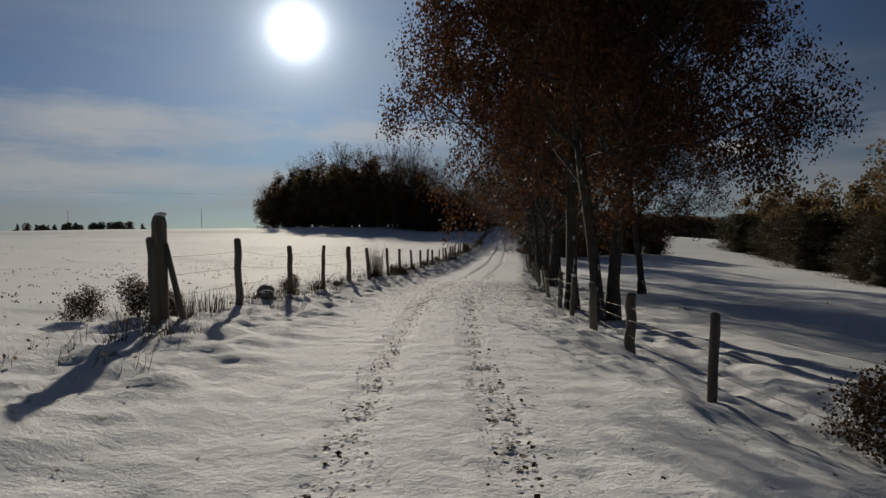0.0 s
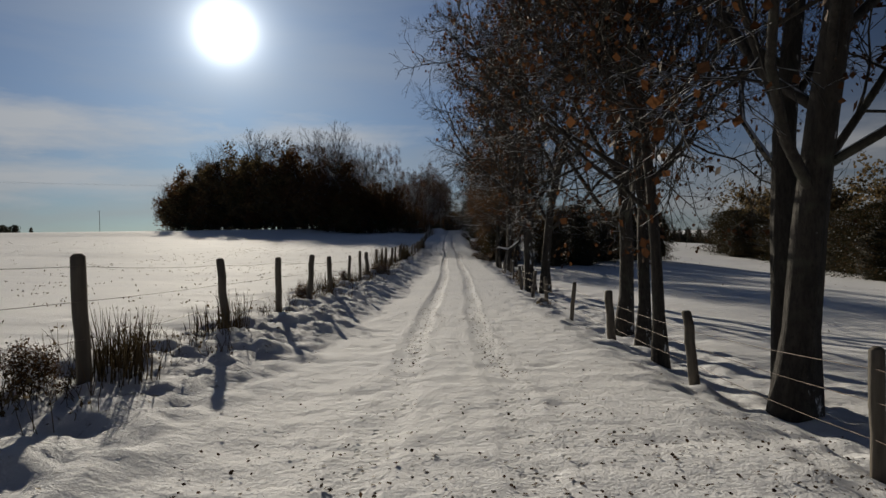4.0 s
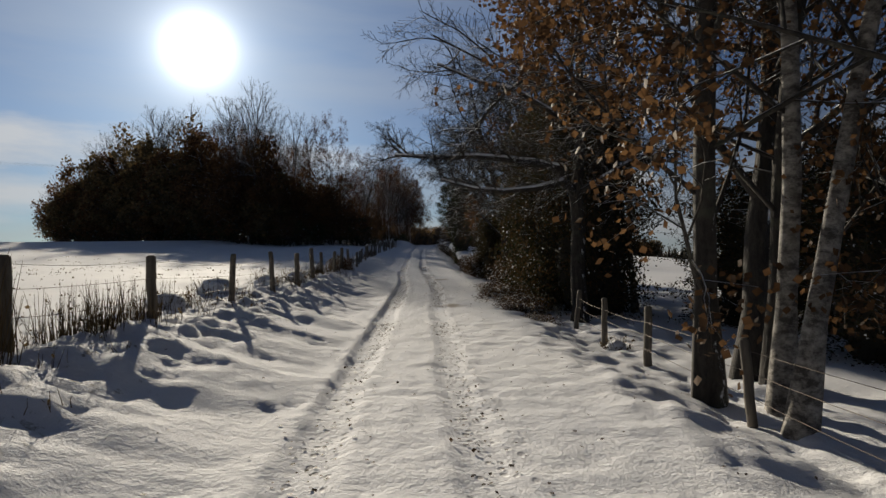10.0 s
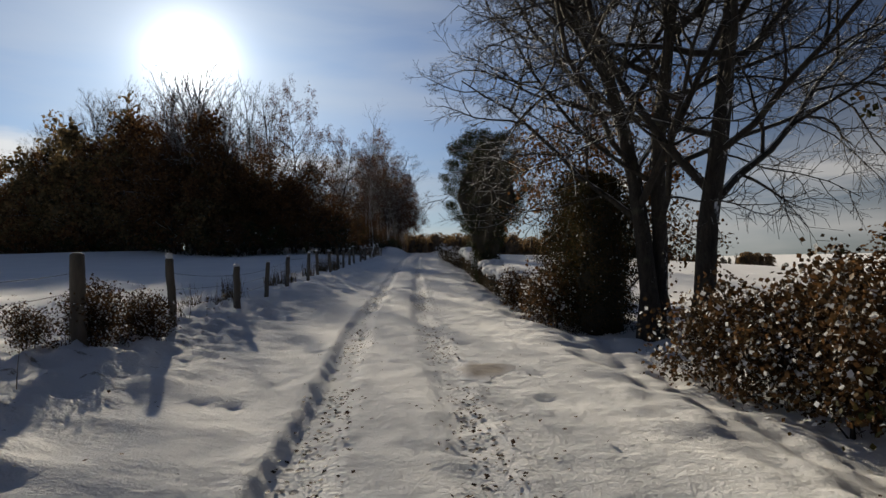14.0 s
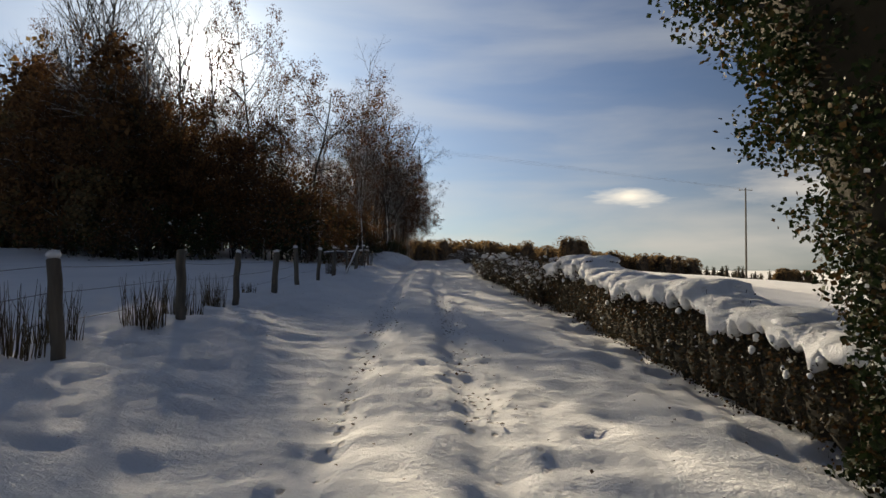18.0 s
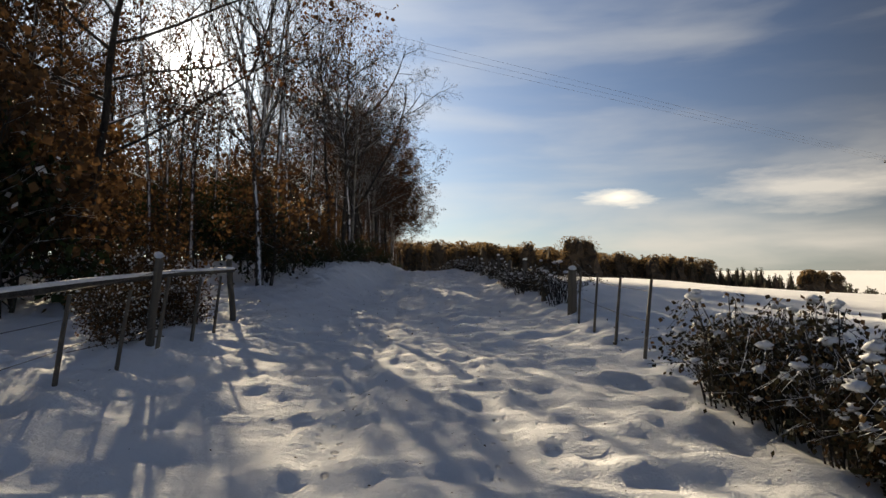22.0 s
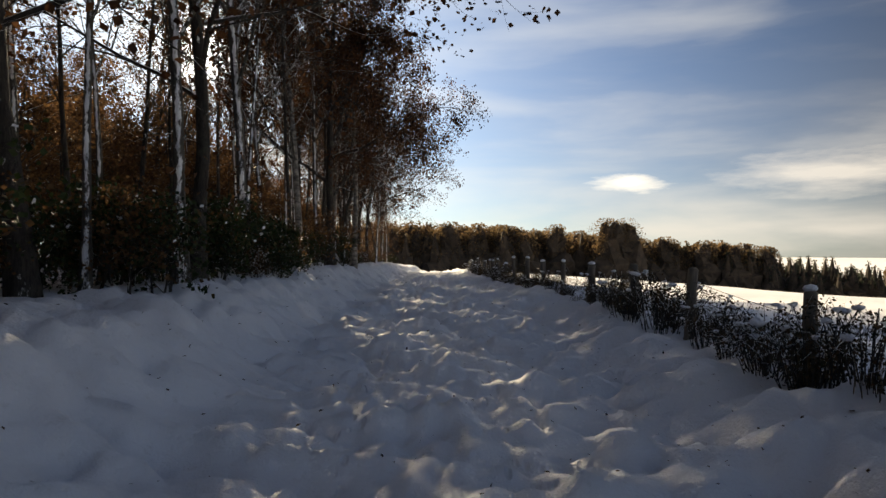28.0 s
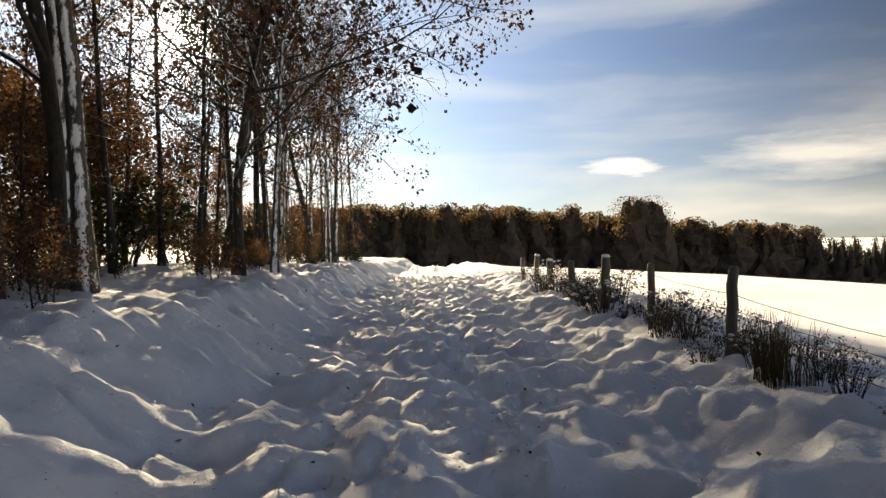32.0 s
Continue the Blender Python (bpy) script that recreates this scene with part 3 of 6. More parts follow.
def grid_mesh(name, X, Y, Z, mat, across):
    rows, cols = X.shape
    co = np.stack([X, Y, Z], -1).reshape(-1, 3).astype(np.float32)
    i = np.arange(rows * cols).reshape(rows, cols)
    q = np.stack([i[:-1, :-1], i[:-1, 1:], i[1:, 1:], i[1:, :-1]], -1).reshape(-1, 4).astype(np.int32)
    me = bpy.data.meshes.new(name)
    me.vertices.add(len(co))
    me.vertices.foreach_set("co", co.ravel())
    me.loops.add(q.size)
    me.loops.foreach_set("vertex_index", q.ravel())
    me.polygons.add(len(q))
    me.polygons.foreach_set("loop_start", np.arange(0, q.size, 4, dtype=np.int32))
    me.polygons.foreach_set("loop_total", np.full(len(q), 4, np.int32))
    me.polygons.foreach_set("use_smooth", np.ones(len(q), bool))
    lanes = np.stack([across, Y], -1).reshape(-1, 2).astype(np.float32)
    me.uv_layers.new(name="lane").data.foreach_set("uv", lanes[q.ravel()].ravel())
    me.materials.append(mat)
    me.update()
    me.validate()
    return me


def spread(inner, step, outer, growth):
    v, s = [inner], step
    while v[-1] < outer:
        s *= growth
        v.append(v[-1] + s)
    return np.array(v[1:])


near_u = np.concatenate([np.arange(-5.5, -1.29, 0.11), np.arange(-1.24, 1.18, 0.06), np.arange(1.21, 5.51, 0.11)])
outer_u = spread(5.5, 0.14, TOP, 1.24)
U = np.concatenate([-outer_u[::-1], near_u, outer_u])
V = np.concatenate([-14 - spread(0, 0.3, 900, 1.25)[::-1], np.arange(-14, 278, 0.11), 278 + spread(0, 0.2, TOP, 1.12)])
UU, VV = np.meshgrid(U, V)
XX = UU + road_x(np.clip(VV, -60, 300))
ZZ = land(UU, VV) + relief(UU, VV)
ground = new("ground", grid_mesh("ground", XX, VV, ZZ, M_GROUND, UU))
tagged(ground, "snow-covered farm track and fields with wheel ruts and drifts", "ground", kind="structure")


# ---- builders ----
class Build:
    """Collects tubes, leaves and lumps, and makes one mesh of them."""

    def __init__(self):
        self.v, self.f = [], []

    def tube(self, pts, radii, sides, cap=False):
        start = len(self.v)
        side = None
        for k, p in enumerate(pts):
            d = (pts[min(k + 1, len(pts) - 1)] - pts[max(k - 1, 0)]).normalized()
            if side is None:
                side = d.orthogonal().normalized()
            side = (side - d * side.dot(d)).normalized()
            other = d.cross(side)
            for s in range(sides):
                a = 6.2832 * s / sides
                self.v.append(p + (side * math.cos(a) + other * math.sin(a)) * radii[k])
        for k in range(len(pts) - 1):
            for s in range(sides):
                a, b = start + k * sides + s, start + k * sides + (s + 1) % sides
                self.f.append((a, b, b + sides, a + sides))
        if cap:
            n = start + (len(pts) - 1) * sides
            self.f.append(tuple(range(n, n + sides)))

    def leaf(self, p, d, n, size, wide=0.5):
        """A small folded leaf."""
        s = d.cross(n)
        if s.length < 1e-4:
            s = d.orthogonal()
        s = s.normalized() * size * wide
        i = len(self.v)
        self.v += [p, p + d * size * 0.5 + s, p + d * size, p + d * size * 0.5 - s + n * size * 0.12]
        self.f.append((i, i + 1, i + 2, i + 3))

    def broad_leaf(self, p, d, n, size, wide=0.5):
        """A leaf with rounded shoulders."""
        s = d.cross(n)
        s = (s if s.length > 1e-4 else d.orthogonal()).normalized() * size * wide
        i = len(self.v)
        self.v += [p, p + d * size * 0.28 + s, p + d * size * 0.68 + s * 0.8 + n * size * 0.08, p + d * size, p + d * size * 0.66 - s * 0.8 + n * size * 0.1, p + d * size * 0.3 - s * 1.05]
        self.f.append((i, i + 1, i + 2, i + 3, i + 4, i + 5))

    def lump(self, p, rx, ry, rz, rng, rough=0.25, rings=4, sides=7):
        """A rounded uneven lump."""
        i0 = len(self.v)
        for r in range(rings + 1):
            lat = math.pi * r / rings
            for s in range(sides):
                a = 6.2832 * (s + 0.5 * (r % 2)) / sides
                k = 1 + rng.uniform(-rough, rough)
                self.v.append(p + Vector((rx * math.sin(lat) * math.cos(a) * k, ry * math.sin(lat) * math.sin(a) * k, rz * math.cos(lat) * k)))
        for r in range(rings):
            for s in range(sides):
                a, b = i0 + r * sides + s, i0 + r * sides + (s + 1) % sides
                self.f.append((a, a + sides, b + sides, b))

    def mesh(self, name, mat, smooth=True):
        return mesh_of(name, self.v, self.f, mat, smooth)


def part(name, data, parent, label=""):
    ob = new(name, data)
    ob.parent = parent
    if label:
        ob["label"] = label
    return ob


def thing(name, place, label, category, group="", turn=0.0, scale=1.0):
    ob = new(name)
    ob.matrix_world = pose(*place, 0, 0, turn)
    ob.scale = (scale,) * 3 if not isinstance(scale, tuple) else scale
    return tagged(ob, label, category, group)


def any_way(rng):
    z, a = rng.uniform(-1, 1), rng.uniform(0, 6.2832)
    r = math.sqrt(1 - z * z)
    return Vector((r * math.cos(a), r * math.sin(a), z))


def grow(b, p, d, length, radius, level, plan, rng, tips):
    """One branch and, along it, the branches of the next level."""
    spec = plan[level]
    n = spec["seg"]
    pts, radii, ways = [p], [radius], [d]
    for k in range(n):
        d = (d + any_way(rng) * spec["gnarl"] + Vector((0, 0, spec["lift"]))).normalized()
        p = p + d * (length / n)
        pts.append(p)
        ways.append(d)
        radii.append(max(plan[0].get("least", 0.003), radius * (1 - (1 - spec["thin"]) * (k + 1) / n)))
    b.tube(pts, radii, spec["sides"])
    if level + 1 == len(plan):
        tips.append((pts[-1], ways[-1]))
        tips.append((pts[len(pts) // 2], ways[-1]))
        return pts, radii
    nxt = plan[level + 1]
    lo, hi = spec.get("from", 0.25), 1.0
    turn = rng.uniform(0, 6.28)
    for k in range(nxt["count"]):
        f = lo + (hi - lo) * (k + rng.random() * 0.9) / nxt["count"]
        g = min(f * n, n - 1e-3)
        i = int(g)
        q = pts[i].lerp(pts[i + 1], g - i)
        axis = ways[i]
        turn += 2.4 + rng.uniform(-0.5, 0.5)
        side = axis.orthogonal().normalized()
        side = side * math.cos(turn) + axis.cross(side) * math.sin(turn)
        if level and nxt.get("flat"):
            side.z *= nxt["flat"]
            side.normalize()
        ang = nxt["angle"] * rng.uniform(0.75, 1.25)
        way = axis * math.cos(ang) + side * math.sin(ang)
        taper = 1 - nxt.get("shorten", 0.5) * (f - lo) / (hi - lo)
        r = min(radii[i] * 0.72, radius * nxt["rad"] * rng.uniform(0.8, 1.2))
        grow(b, q, way, length * nxt["len"] * taper * rng.uniform(0.7, 1.25), r, level + 1, plan, rng, tips)
    return pts, radii


def level(count, length, angle, rad, seg=4, sides=4, gnarl=0.18, lift=0.03, thin=0.3, **more):
    return dict(count=count, len=length, angle=angle, rad=rad, seg=seg, sides=sides, gnarl=gnarl, lift=lift, thin=thin, **more)


def leaves_on(tips, count, size, spread, rng, droop=0.3, wide=0.5, share=0.45, fine=False):
    """Leaves in clusters round part of the twigs' ends."""
    b = Build()
    tips = [t for t in tips if rng.random() < share]
    for _ in range(count):
        p, d = tips[rng.randrange(len(tips))]
        p = p + any_way(rng) * spread * rng.random() ** 0.6
        w = (any_way(rng) + Vector((0, 0, -droop))).normalized()
        (b.broad_leaf if fine else b.leaf)(p, w, any_way(rng), size * rng.uniform(0.6, 1.35), wide)
    return b


# ---- trees ----
def make_tree(name, label, category, height, radius, plan, seed, bark, leaf=None, leaf_count=0, leaf_size=0.12, leaf_spread=0.5, place=(0, 0, 0), lean=0.03, fork=1, wide=0.5, droop=0.3, share=0.45, fine=False):
    """A tree at its place: root flare, trunk, limbs and twigs, and the leaves that it kept."""
    rng = random.Random(seed)
    root = thing(name, place, label, category)
    stem, crown, tips = Build(), Build(), []
    for k in range(fork):
        d = Vector((rng.uniform(-lean, lean) + (0.16 * math.cos(2.1 * k + seed) if fork > 1 else 0), rng.uniform(-lean, lean) + (0.16 * math.sin(2.1 * k + seed) if fork > 1 else 0), 1)).normalized()
        foot = Vector((d.x * 1.5, d.y * 1.5, -0.25)) if fork > 1 else Vector((0, 0, -0.25))
        inner = Build()
        pts, radii = grow(inner, foot, d, height * (1 if k == 0 else rng.uniform(0.75, 0.95)), radius * (1 if k == 0 else 0.8), 0, plan, rng, tips)
        sides, rings = plan[0]["sides"], len(pts)
        n = sides * rings
        # the first tube is the stem; all that follows is the crown
        o = len(stem.v)
        for i, v in enumerate(inner.v[:n]):
            ring = i // sides
            c = pts[ring]
            flare = 1 + (0.55 if ring == 0 else 0.0)
            lobe = 1 + 0.08 * math.sin(3 * (i % sides) * 6.28 / sides + ring + seed)
            stem.v.append(c + (v - c) * flare * lobe)
        nf = sides * (rings - 1)
        stem.f += [tuple(o + j for j in f) for f in inner.f[:nf]]
        o = len(crown.v) - n
        crown.v += inner.v[n:]
        crown.f += [tuple(o + j for j in f) for f in inner.f[nf:]]
    part("trunk", stem.mesh("trunk", bark), root)
    part("crown", crown.mesh("crown", bark if bark is not M_BIRCH else M_BARK), root)
    if leaf:
        part("foliage", leaves_on(tips, leaf_count, leaf_size, leaf_spread, rng, droop, wide, share, fine).mesh("foliage", leaf, False), root)
    return root


def put(ob, place, turn=0.0, scale=1.0, label="", name=""):
    c = copy_thing(ob, pose(*place, 0, 0, turn))
    c.scale = (scale, scale, scale) if not isinstance(scale, tuple) else scale
    if label:
        c["label"] = label
    return c


OAK = [level(1, 1, 0, 1, 10, 9, 0.1, 0.03, 0.22, **{"from": 0.235}), level(15, 0.62, 1.1, 0.36, 6, 6, 0.2, 0.05, 0.25, shorten=0.6, **{"from": 0.15}),
       level(8, 0.45, 0.85, 0.42, 4, 4, 0.26, 0.02, 0.3, shorten=0.4), level(6, 0.5, 0.8, 0.4, 3, 3, 0.3, 0.0, 0.3, shorten=0.3), level(2, 0.6, 0.7, 0.55, 2, 3, 0.3, 0.0, 0.35)]
SLIM = [level(1, 1, 0, 1, 9, 7, 0.06, 0.02, 0.15, least=0.005, **{"from": 0.1}), level(26, 0.3, 1.0, 0.26, 5, 4, 0.2, 0.06, 0.25, shorten=0.5),
        level(8, 0.42, 0.75, 0.45, 3, 3, 0.27, 0.02, 0.3), level(7, 0.5, 0.65, 0.45, 2, 3, 0.3, 0.0, 0.3)]
BIRCH = [level(1, 1, 0, 1, 9, 8, 0.05, 0.02, 0.15, **{"from": 0.25}), level(18, 0.34, 0.85, 0.26, 5, 4, 0.14, 0.03, 0.25, shorten=0.6),
         level(8, 0.45, 0.7, 0.4, 3, 3, 0.2, -0.06, 0.3), level(6, 0.6, 0.5, 0.4, 3, 3, 0.2, -0.22, 0.3)]
TWIGGY = [level(1, 1, 0, 1, 5, 5, 0.15, 0.03, 0.2, **{"from": 0.08}), level(12, 0.55, 0.9, 0.45, 4, 4, 0.25, 0.05, 0.3, shorten=0.4),
          level(6, 0.5, 0.8, 0.5, 3, 3, 0.3, 0.02, 0.3), level(4, 0.55, 0.7, 0.5, 2, 3, 0.3, 0.02, 0.3)]

LIGHT = [level(1, 1, 0, 1, 4, 4, 0.15, 0.03, 0.2, **{"from": 0.08}), level(8, 0.55, 0.9, 0.45, 3, 3, 0.25, 0.05, 0.3, shorten=0.4), level(4, 0.5, 0.8, 0.5, 2, 3, 0.3, 0.02, 0.3), level(2, 0.6, 0.7, 0.5, 1, 3, 0.3, 0.02, 0.3)]
STAND = [level(1, 1, 0, 1, 8, 6, 0.045, 0.02, 0.15, **{"from": 0.36}), level(13, 0.3, 0.75, 0.3, 4, 3, 0.18, 0.1, 0.25, shorten=0.55),
         level(5, 0.42, 0.7, 0.45, 2, 3, 0.25, 0.05, 0.3), level(5, 0.55, 0.6, 0.45, 2, 3, 0.3, 0.03, 0.3)]

ASH = [level(1, 1, 0, 1, 10, 9, 0.1, 0.03, 0.22, least=0.006, **{"from": 0.2}), level(19, 0.6, 1.05, 0.34, 7, 6, 0.24, 0.05, 0.25, shorten=0.6, **{"from": 0.15}),
       level(10, 0.4, 0.85, 0.42, 5, 4, 0.3, -0.02, 0.3, shorten=0.4), level(10, 0.42, 0.8, 0.4, 3, 3, 0.32, -0.03, 0.35, shorten=0.3), level(7, 0.5, 0.75, 0.6, 1, 3, 0.3, 0.02, 0.4)]

# trees beside the first field
brown_oak = make_tree("oak_tree", "old oak with brown withered leaves and snow-dusted limbs beside the track", "tree", 14.0, 0.27, OAK, 11, M_BARK, M_OAK_LEAF, 96000, 0.102, 0.6, at(4.4, 18.6), share=0.92, wide=0.42)
brown_oak.scale = (0.7, 0.7, 1.0)
put(brown_oak, at(4.9, 19.0), 130, (0.72, 0.72, 0.98))
put(brown_oak, at(4.2, 21.9), 70, (0.8, 0.8, 1.0))
put(brown_oak, at(8.4, 31.0), 20, (0.62, 0.62, 0.68))
half_oak = make_tree("oak_tree", "oak with dense snowy twigs and sparse brown leaves beside the fence", "tree", 14.0, 0.25, ASH, 24, M_BARK, M_OAK_LEAF, 11000, 0.11, 0.4, at(4.5, 37.4), share=0.3, wide=0.45)
put(half_oak, at(5.0, 38.3), 120, (0.85, 0.85, 1.0))
put(half_oak, at(3.9, 40.8), 215, (0.5, 0.5, 0.85))
put(half_oak, at(4.6, 46.0), 300, (0.85, 0.85, 0.95))
bare_oak = make_tree("ash_tree", "bare spreading tree with snow along its branches", "tree", 15.0, 0.26, ASH, 23, M_BARK, None, place=at(4.4, 43.6))
bare_oak.scale = (0.6, 0.6, 0.85)
old_ash = put(bare_oak, at(3.85, 61.3), 150, (1.0, 1.0, 1.1))
# a heavy broken limb that hangs over the pasture fence
limb, limb_snow = Build(), Build()
bend = [Vector(v) for v in ((-0.05, 0, 4.0), (-0.36, -0.05, 3.55), (-0.58, -0.14, 3.05), (-0.6, -0.1, 2.72), (-0.92, -0.22, 2.45), (-1.2, -0.25, 2.28), (-1.7, -0.38, 2.4), (-2.05, -0.36, 2.26))]
limb.tube(bend, [0.09, 0.075, 0.082, 0.066, 0.07, 0.052, 0.04, 0.012], 7, True)
for k in range(26):
    r = random.Random(k)
    i = r.randrange(1, 7)
    p = bend[i].lerp(bend[i + 1], r.random())
    q = p + Vector((r.uniform(-0.5, 0.3), r.uniform(-0.4, 0.4), r.uniform(-0.5, 0.45)))
    limb.tube([p, p.lerp(q, 0.5) + any_way(r) * 0.06, q], [0.014, 0.009, 0.004], 3)
limb_snow.tube([v + Vector((0, 0, 0.07)) for v in bend[2:7]], [0.02, 0.045, 0.05, 0.04, 0.02], 6, True)
to_tree = (pose(*at(3.85, 61.3), 0, 0, 150) @ Matrix.Diagonal((1.0, 1.0, 1.1, 1))).inverted() @ pose(*at(3.85, 61.3))
hanging = part("broken_limb", limb.mesh("broken_limb", M_BARK), old_ash, "bent broken limb")
hanging.matrix_local = to_tree
part("limb_snow", limb_snow.mesh("limb_snow", M_SNOW), hanging, "snow lying along the limb")
put(bare_oak, at(4.6, 61.7), 240, (1.0, 1.0, 1.05))
brown_beech = make_tree("beech_tree", "tall beech keeping its copper leaves", "tree", 17.0, 0.19, SLIM, 31, M_BARK, M_BEECH_LEAF, 20000, 0.095, 0.5, at(4.3, 87.6))
put(brown_beech, at(5.9, 88.8), 30, 0.92)
put(brown_beech, at(4.85, 83.9), 190, (1.0, 1.0, 1.05))
put(bare_oak, at(5.9, 89.6), 310, 0.9)
birch = make_tree("birch_tree", "white-barked birch with drooping snowy twigs", "tree", 15.0, 0.15, BIRCH, 41, M_BIRCH, None, place=at(5.0, 87.0))
leaning = put(birch, at(4.65, 86.0), 100, 0.95, "pale birch leaning out over the pasture fence")
leaning.rotation_euler = (radians(8), 0, radians(100))
put(brown_beech, at(6.3, 107.4), 140, 0.85)
put(birch, at(7.2, 101.2), 10, (0.9, 0.9, 0.62), "slender snowy birch behind the thicket")
put(birch, at(7.45, 100.3), 210, (0.8, 0.8, 0.56), "slender snowy birch behind the thicket")
put(bare_oak, at(5.6, 117.4), 45, 0.85)
put(bare_oak, at(6.1, 117.9), 170, 0.8)
put(bare_oak, at(5.9, 115.8), 290, 0.9)


def limb_tree(place):
    """A trunk that forks at head height over the thicket, with long snow-laden limbs across the track."""
    rng = random.Random(97)
    root = thing("oak_tree", place, "forked oak whose long crooked snow-laden limbs reach across the track", "tree")
    stem = Build()
    rise = [Vector(v) for v in ((0, 0, -0.3), (0.02, 0, 0.4), (-0.05, 0, 1.6), (0.0, 0.05, 2.9), (-0.08, 0.05, 4.0), (0.15, 0.3, 6.0), (0.1, 0.4, 9.0), (0.4, 0.6, 12.5))]
    stem.tube(rise, [0.36, 0.27, 0.24, 0.23, 0.22, 0.15, 0.11, 0.05], 10, True)
    part("trunk", stem.mesh("trunk", M_BARK), root)
    twig_plan = [level(1, 1, 0, 1, 6, 5, 0.25, 0.02, 0.25, **{"from": 0.15}), level(9, 0.5, 0.8, 0.45, 4, 4, 0.3, 0.02, 0.3, shorten=0.4), level(7, 0.5, 0.75, 0.5, 3, 3, 0.3, 0.0, 0.35), level(4, 0.5, 0.7, 0.6, 1, 3, 0.3, 0.0, 0.4)]
    for base, pts, thick in (
            (4, ((-0.75, -0.4, 4.85), (-1.5, -0.7, 4.95), (-2.4, -0.9, 5.0), (-3.4, -1.1, 5.1), (-4.5, -1.2, 5.0), (-5.8, -1.3, 5.15)), 0.125),
            (4, ((-0.7, -0.9, 4.35), (-1.5, -1.2, 4.15), (-2.5, -1.4, 3.95), (-3.4, -1.6, 4.05), (-4.4, -1.7, 4.3)), 0.1),
            (4, ((0.6, -0.3, 4.4), (1.5, -0.4, 4.9), (2.6, -0.4, 5.3), (3.4, -0.3, 6.3), (4.0, -0.1, 7.6)), 0.12),
            (5, ((-0.9, -0.3, 6.6), (-2.0, -0.8, 7.2), (-3.2, -1.1, 7.3), (-4.4, -1.2, 7.9)), 0.09),
            (5, ((1.0, 0.2, 6.8), (2.0, 0.5, 7.9), (3.2, 0.6, 8.6)), 0.08),
            (6, ((-0.8, 0.6, 10.0), (-1.8, 0.9, 11.2), (-2.6, 1.0, 12.3)), 0.06)):
        limb, twigs, white = Build(), Build(), Build()
        line = [rise[base]] + [Vector(p) + any_way(rng) * 0.06 for p in pts]
        n = len(line)
        limb.tube(line, [thick * (1 - 0.8 * k / (n - 1)) + 0.012 for k in range(n)], 7, True)
        for k in range(1, n):
            for _ in range(3 if k < n - 1 else 4):
                q = line[k - 1].lerp(line[k], rng.uniform(0.2, 1))
                way = ((line[k] - line[k - 1]).normalized() + any_way(rng) * 0.8 + Vector((0, -0.1, 0.1))).normalized()
                grow(twigs, q, way, rng.uniform(1.0, 2.1), thick * 0.28, 0, twig_plan, rng, [])
        up = Vector((0, 0, 1))
        white.tube([v + up * (thick * (1 - 0.8 * k / (n - 1)) * 0.75 + 0.012) for k, v in enumerate(line)][1:], [thick * 0.62 * (1 - 0.7 * k / (n - 1)) + 0.018 for k in range(1, n)], 6, True)
        arm = part("limb", limb.mesh("limb", M_BARK), root)
        part("snow", white.mesh("snow", M_SNOW), arm, "line of snow along the limb")
        tagged(part("twig_tangle", twigs.mesh("twig_tangle", M_BARK), arm), "tangle of fine twigs", kind="stuff")
    return root


limb_tree(at(5.1, 98.5))


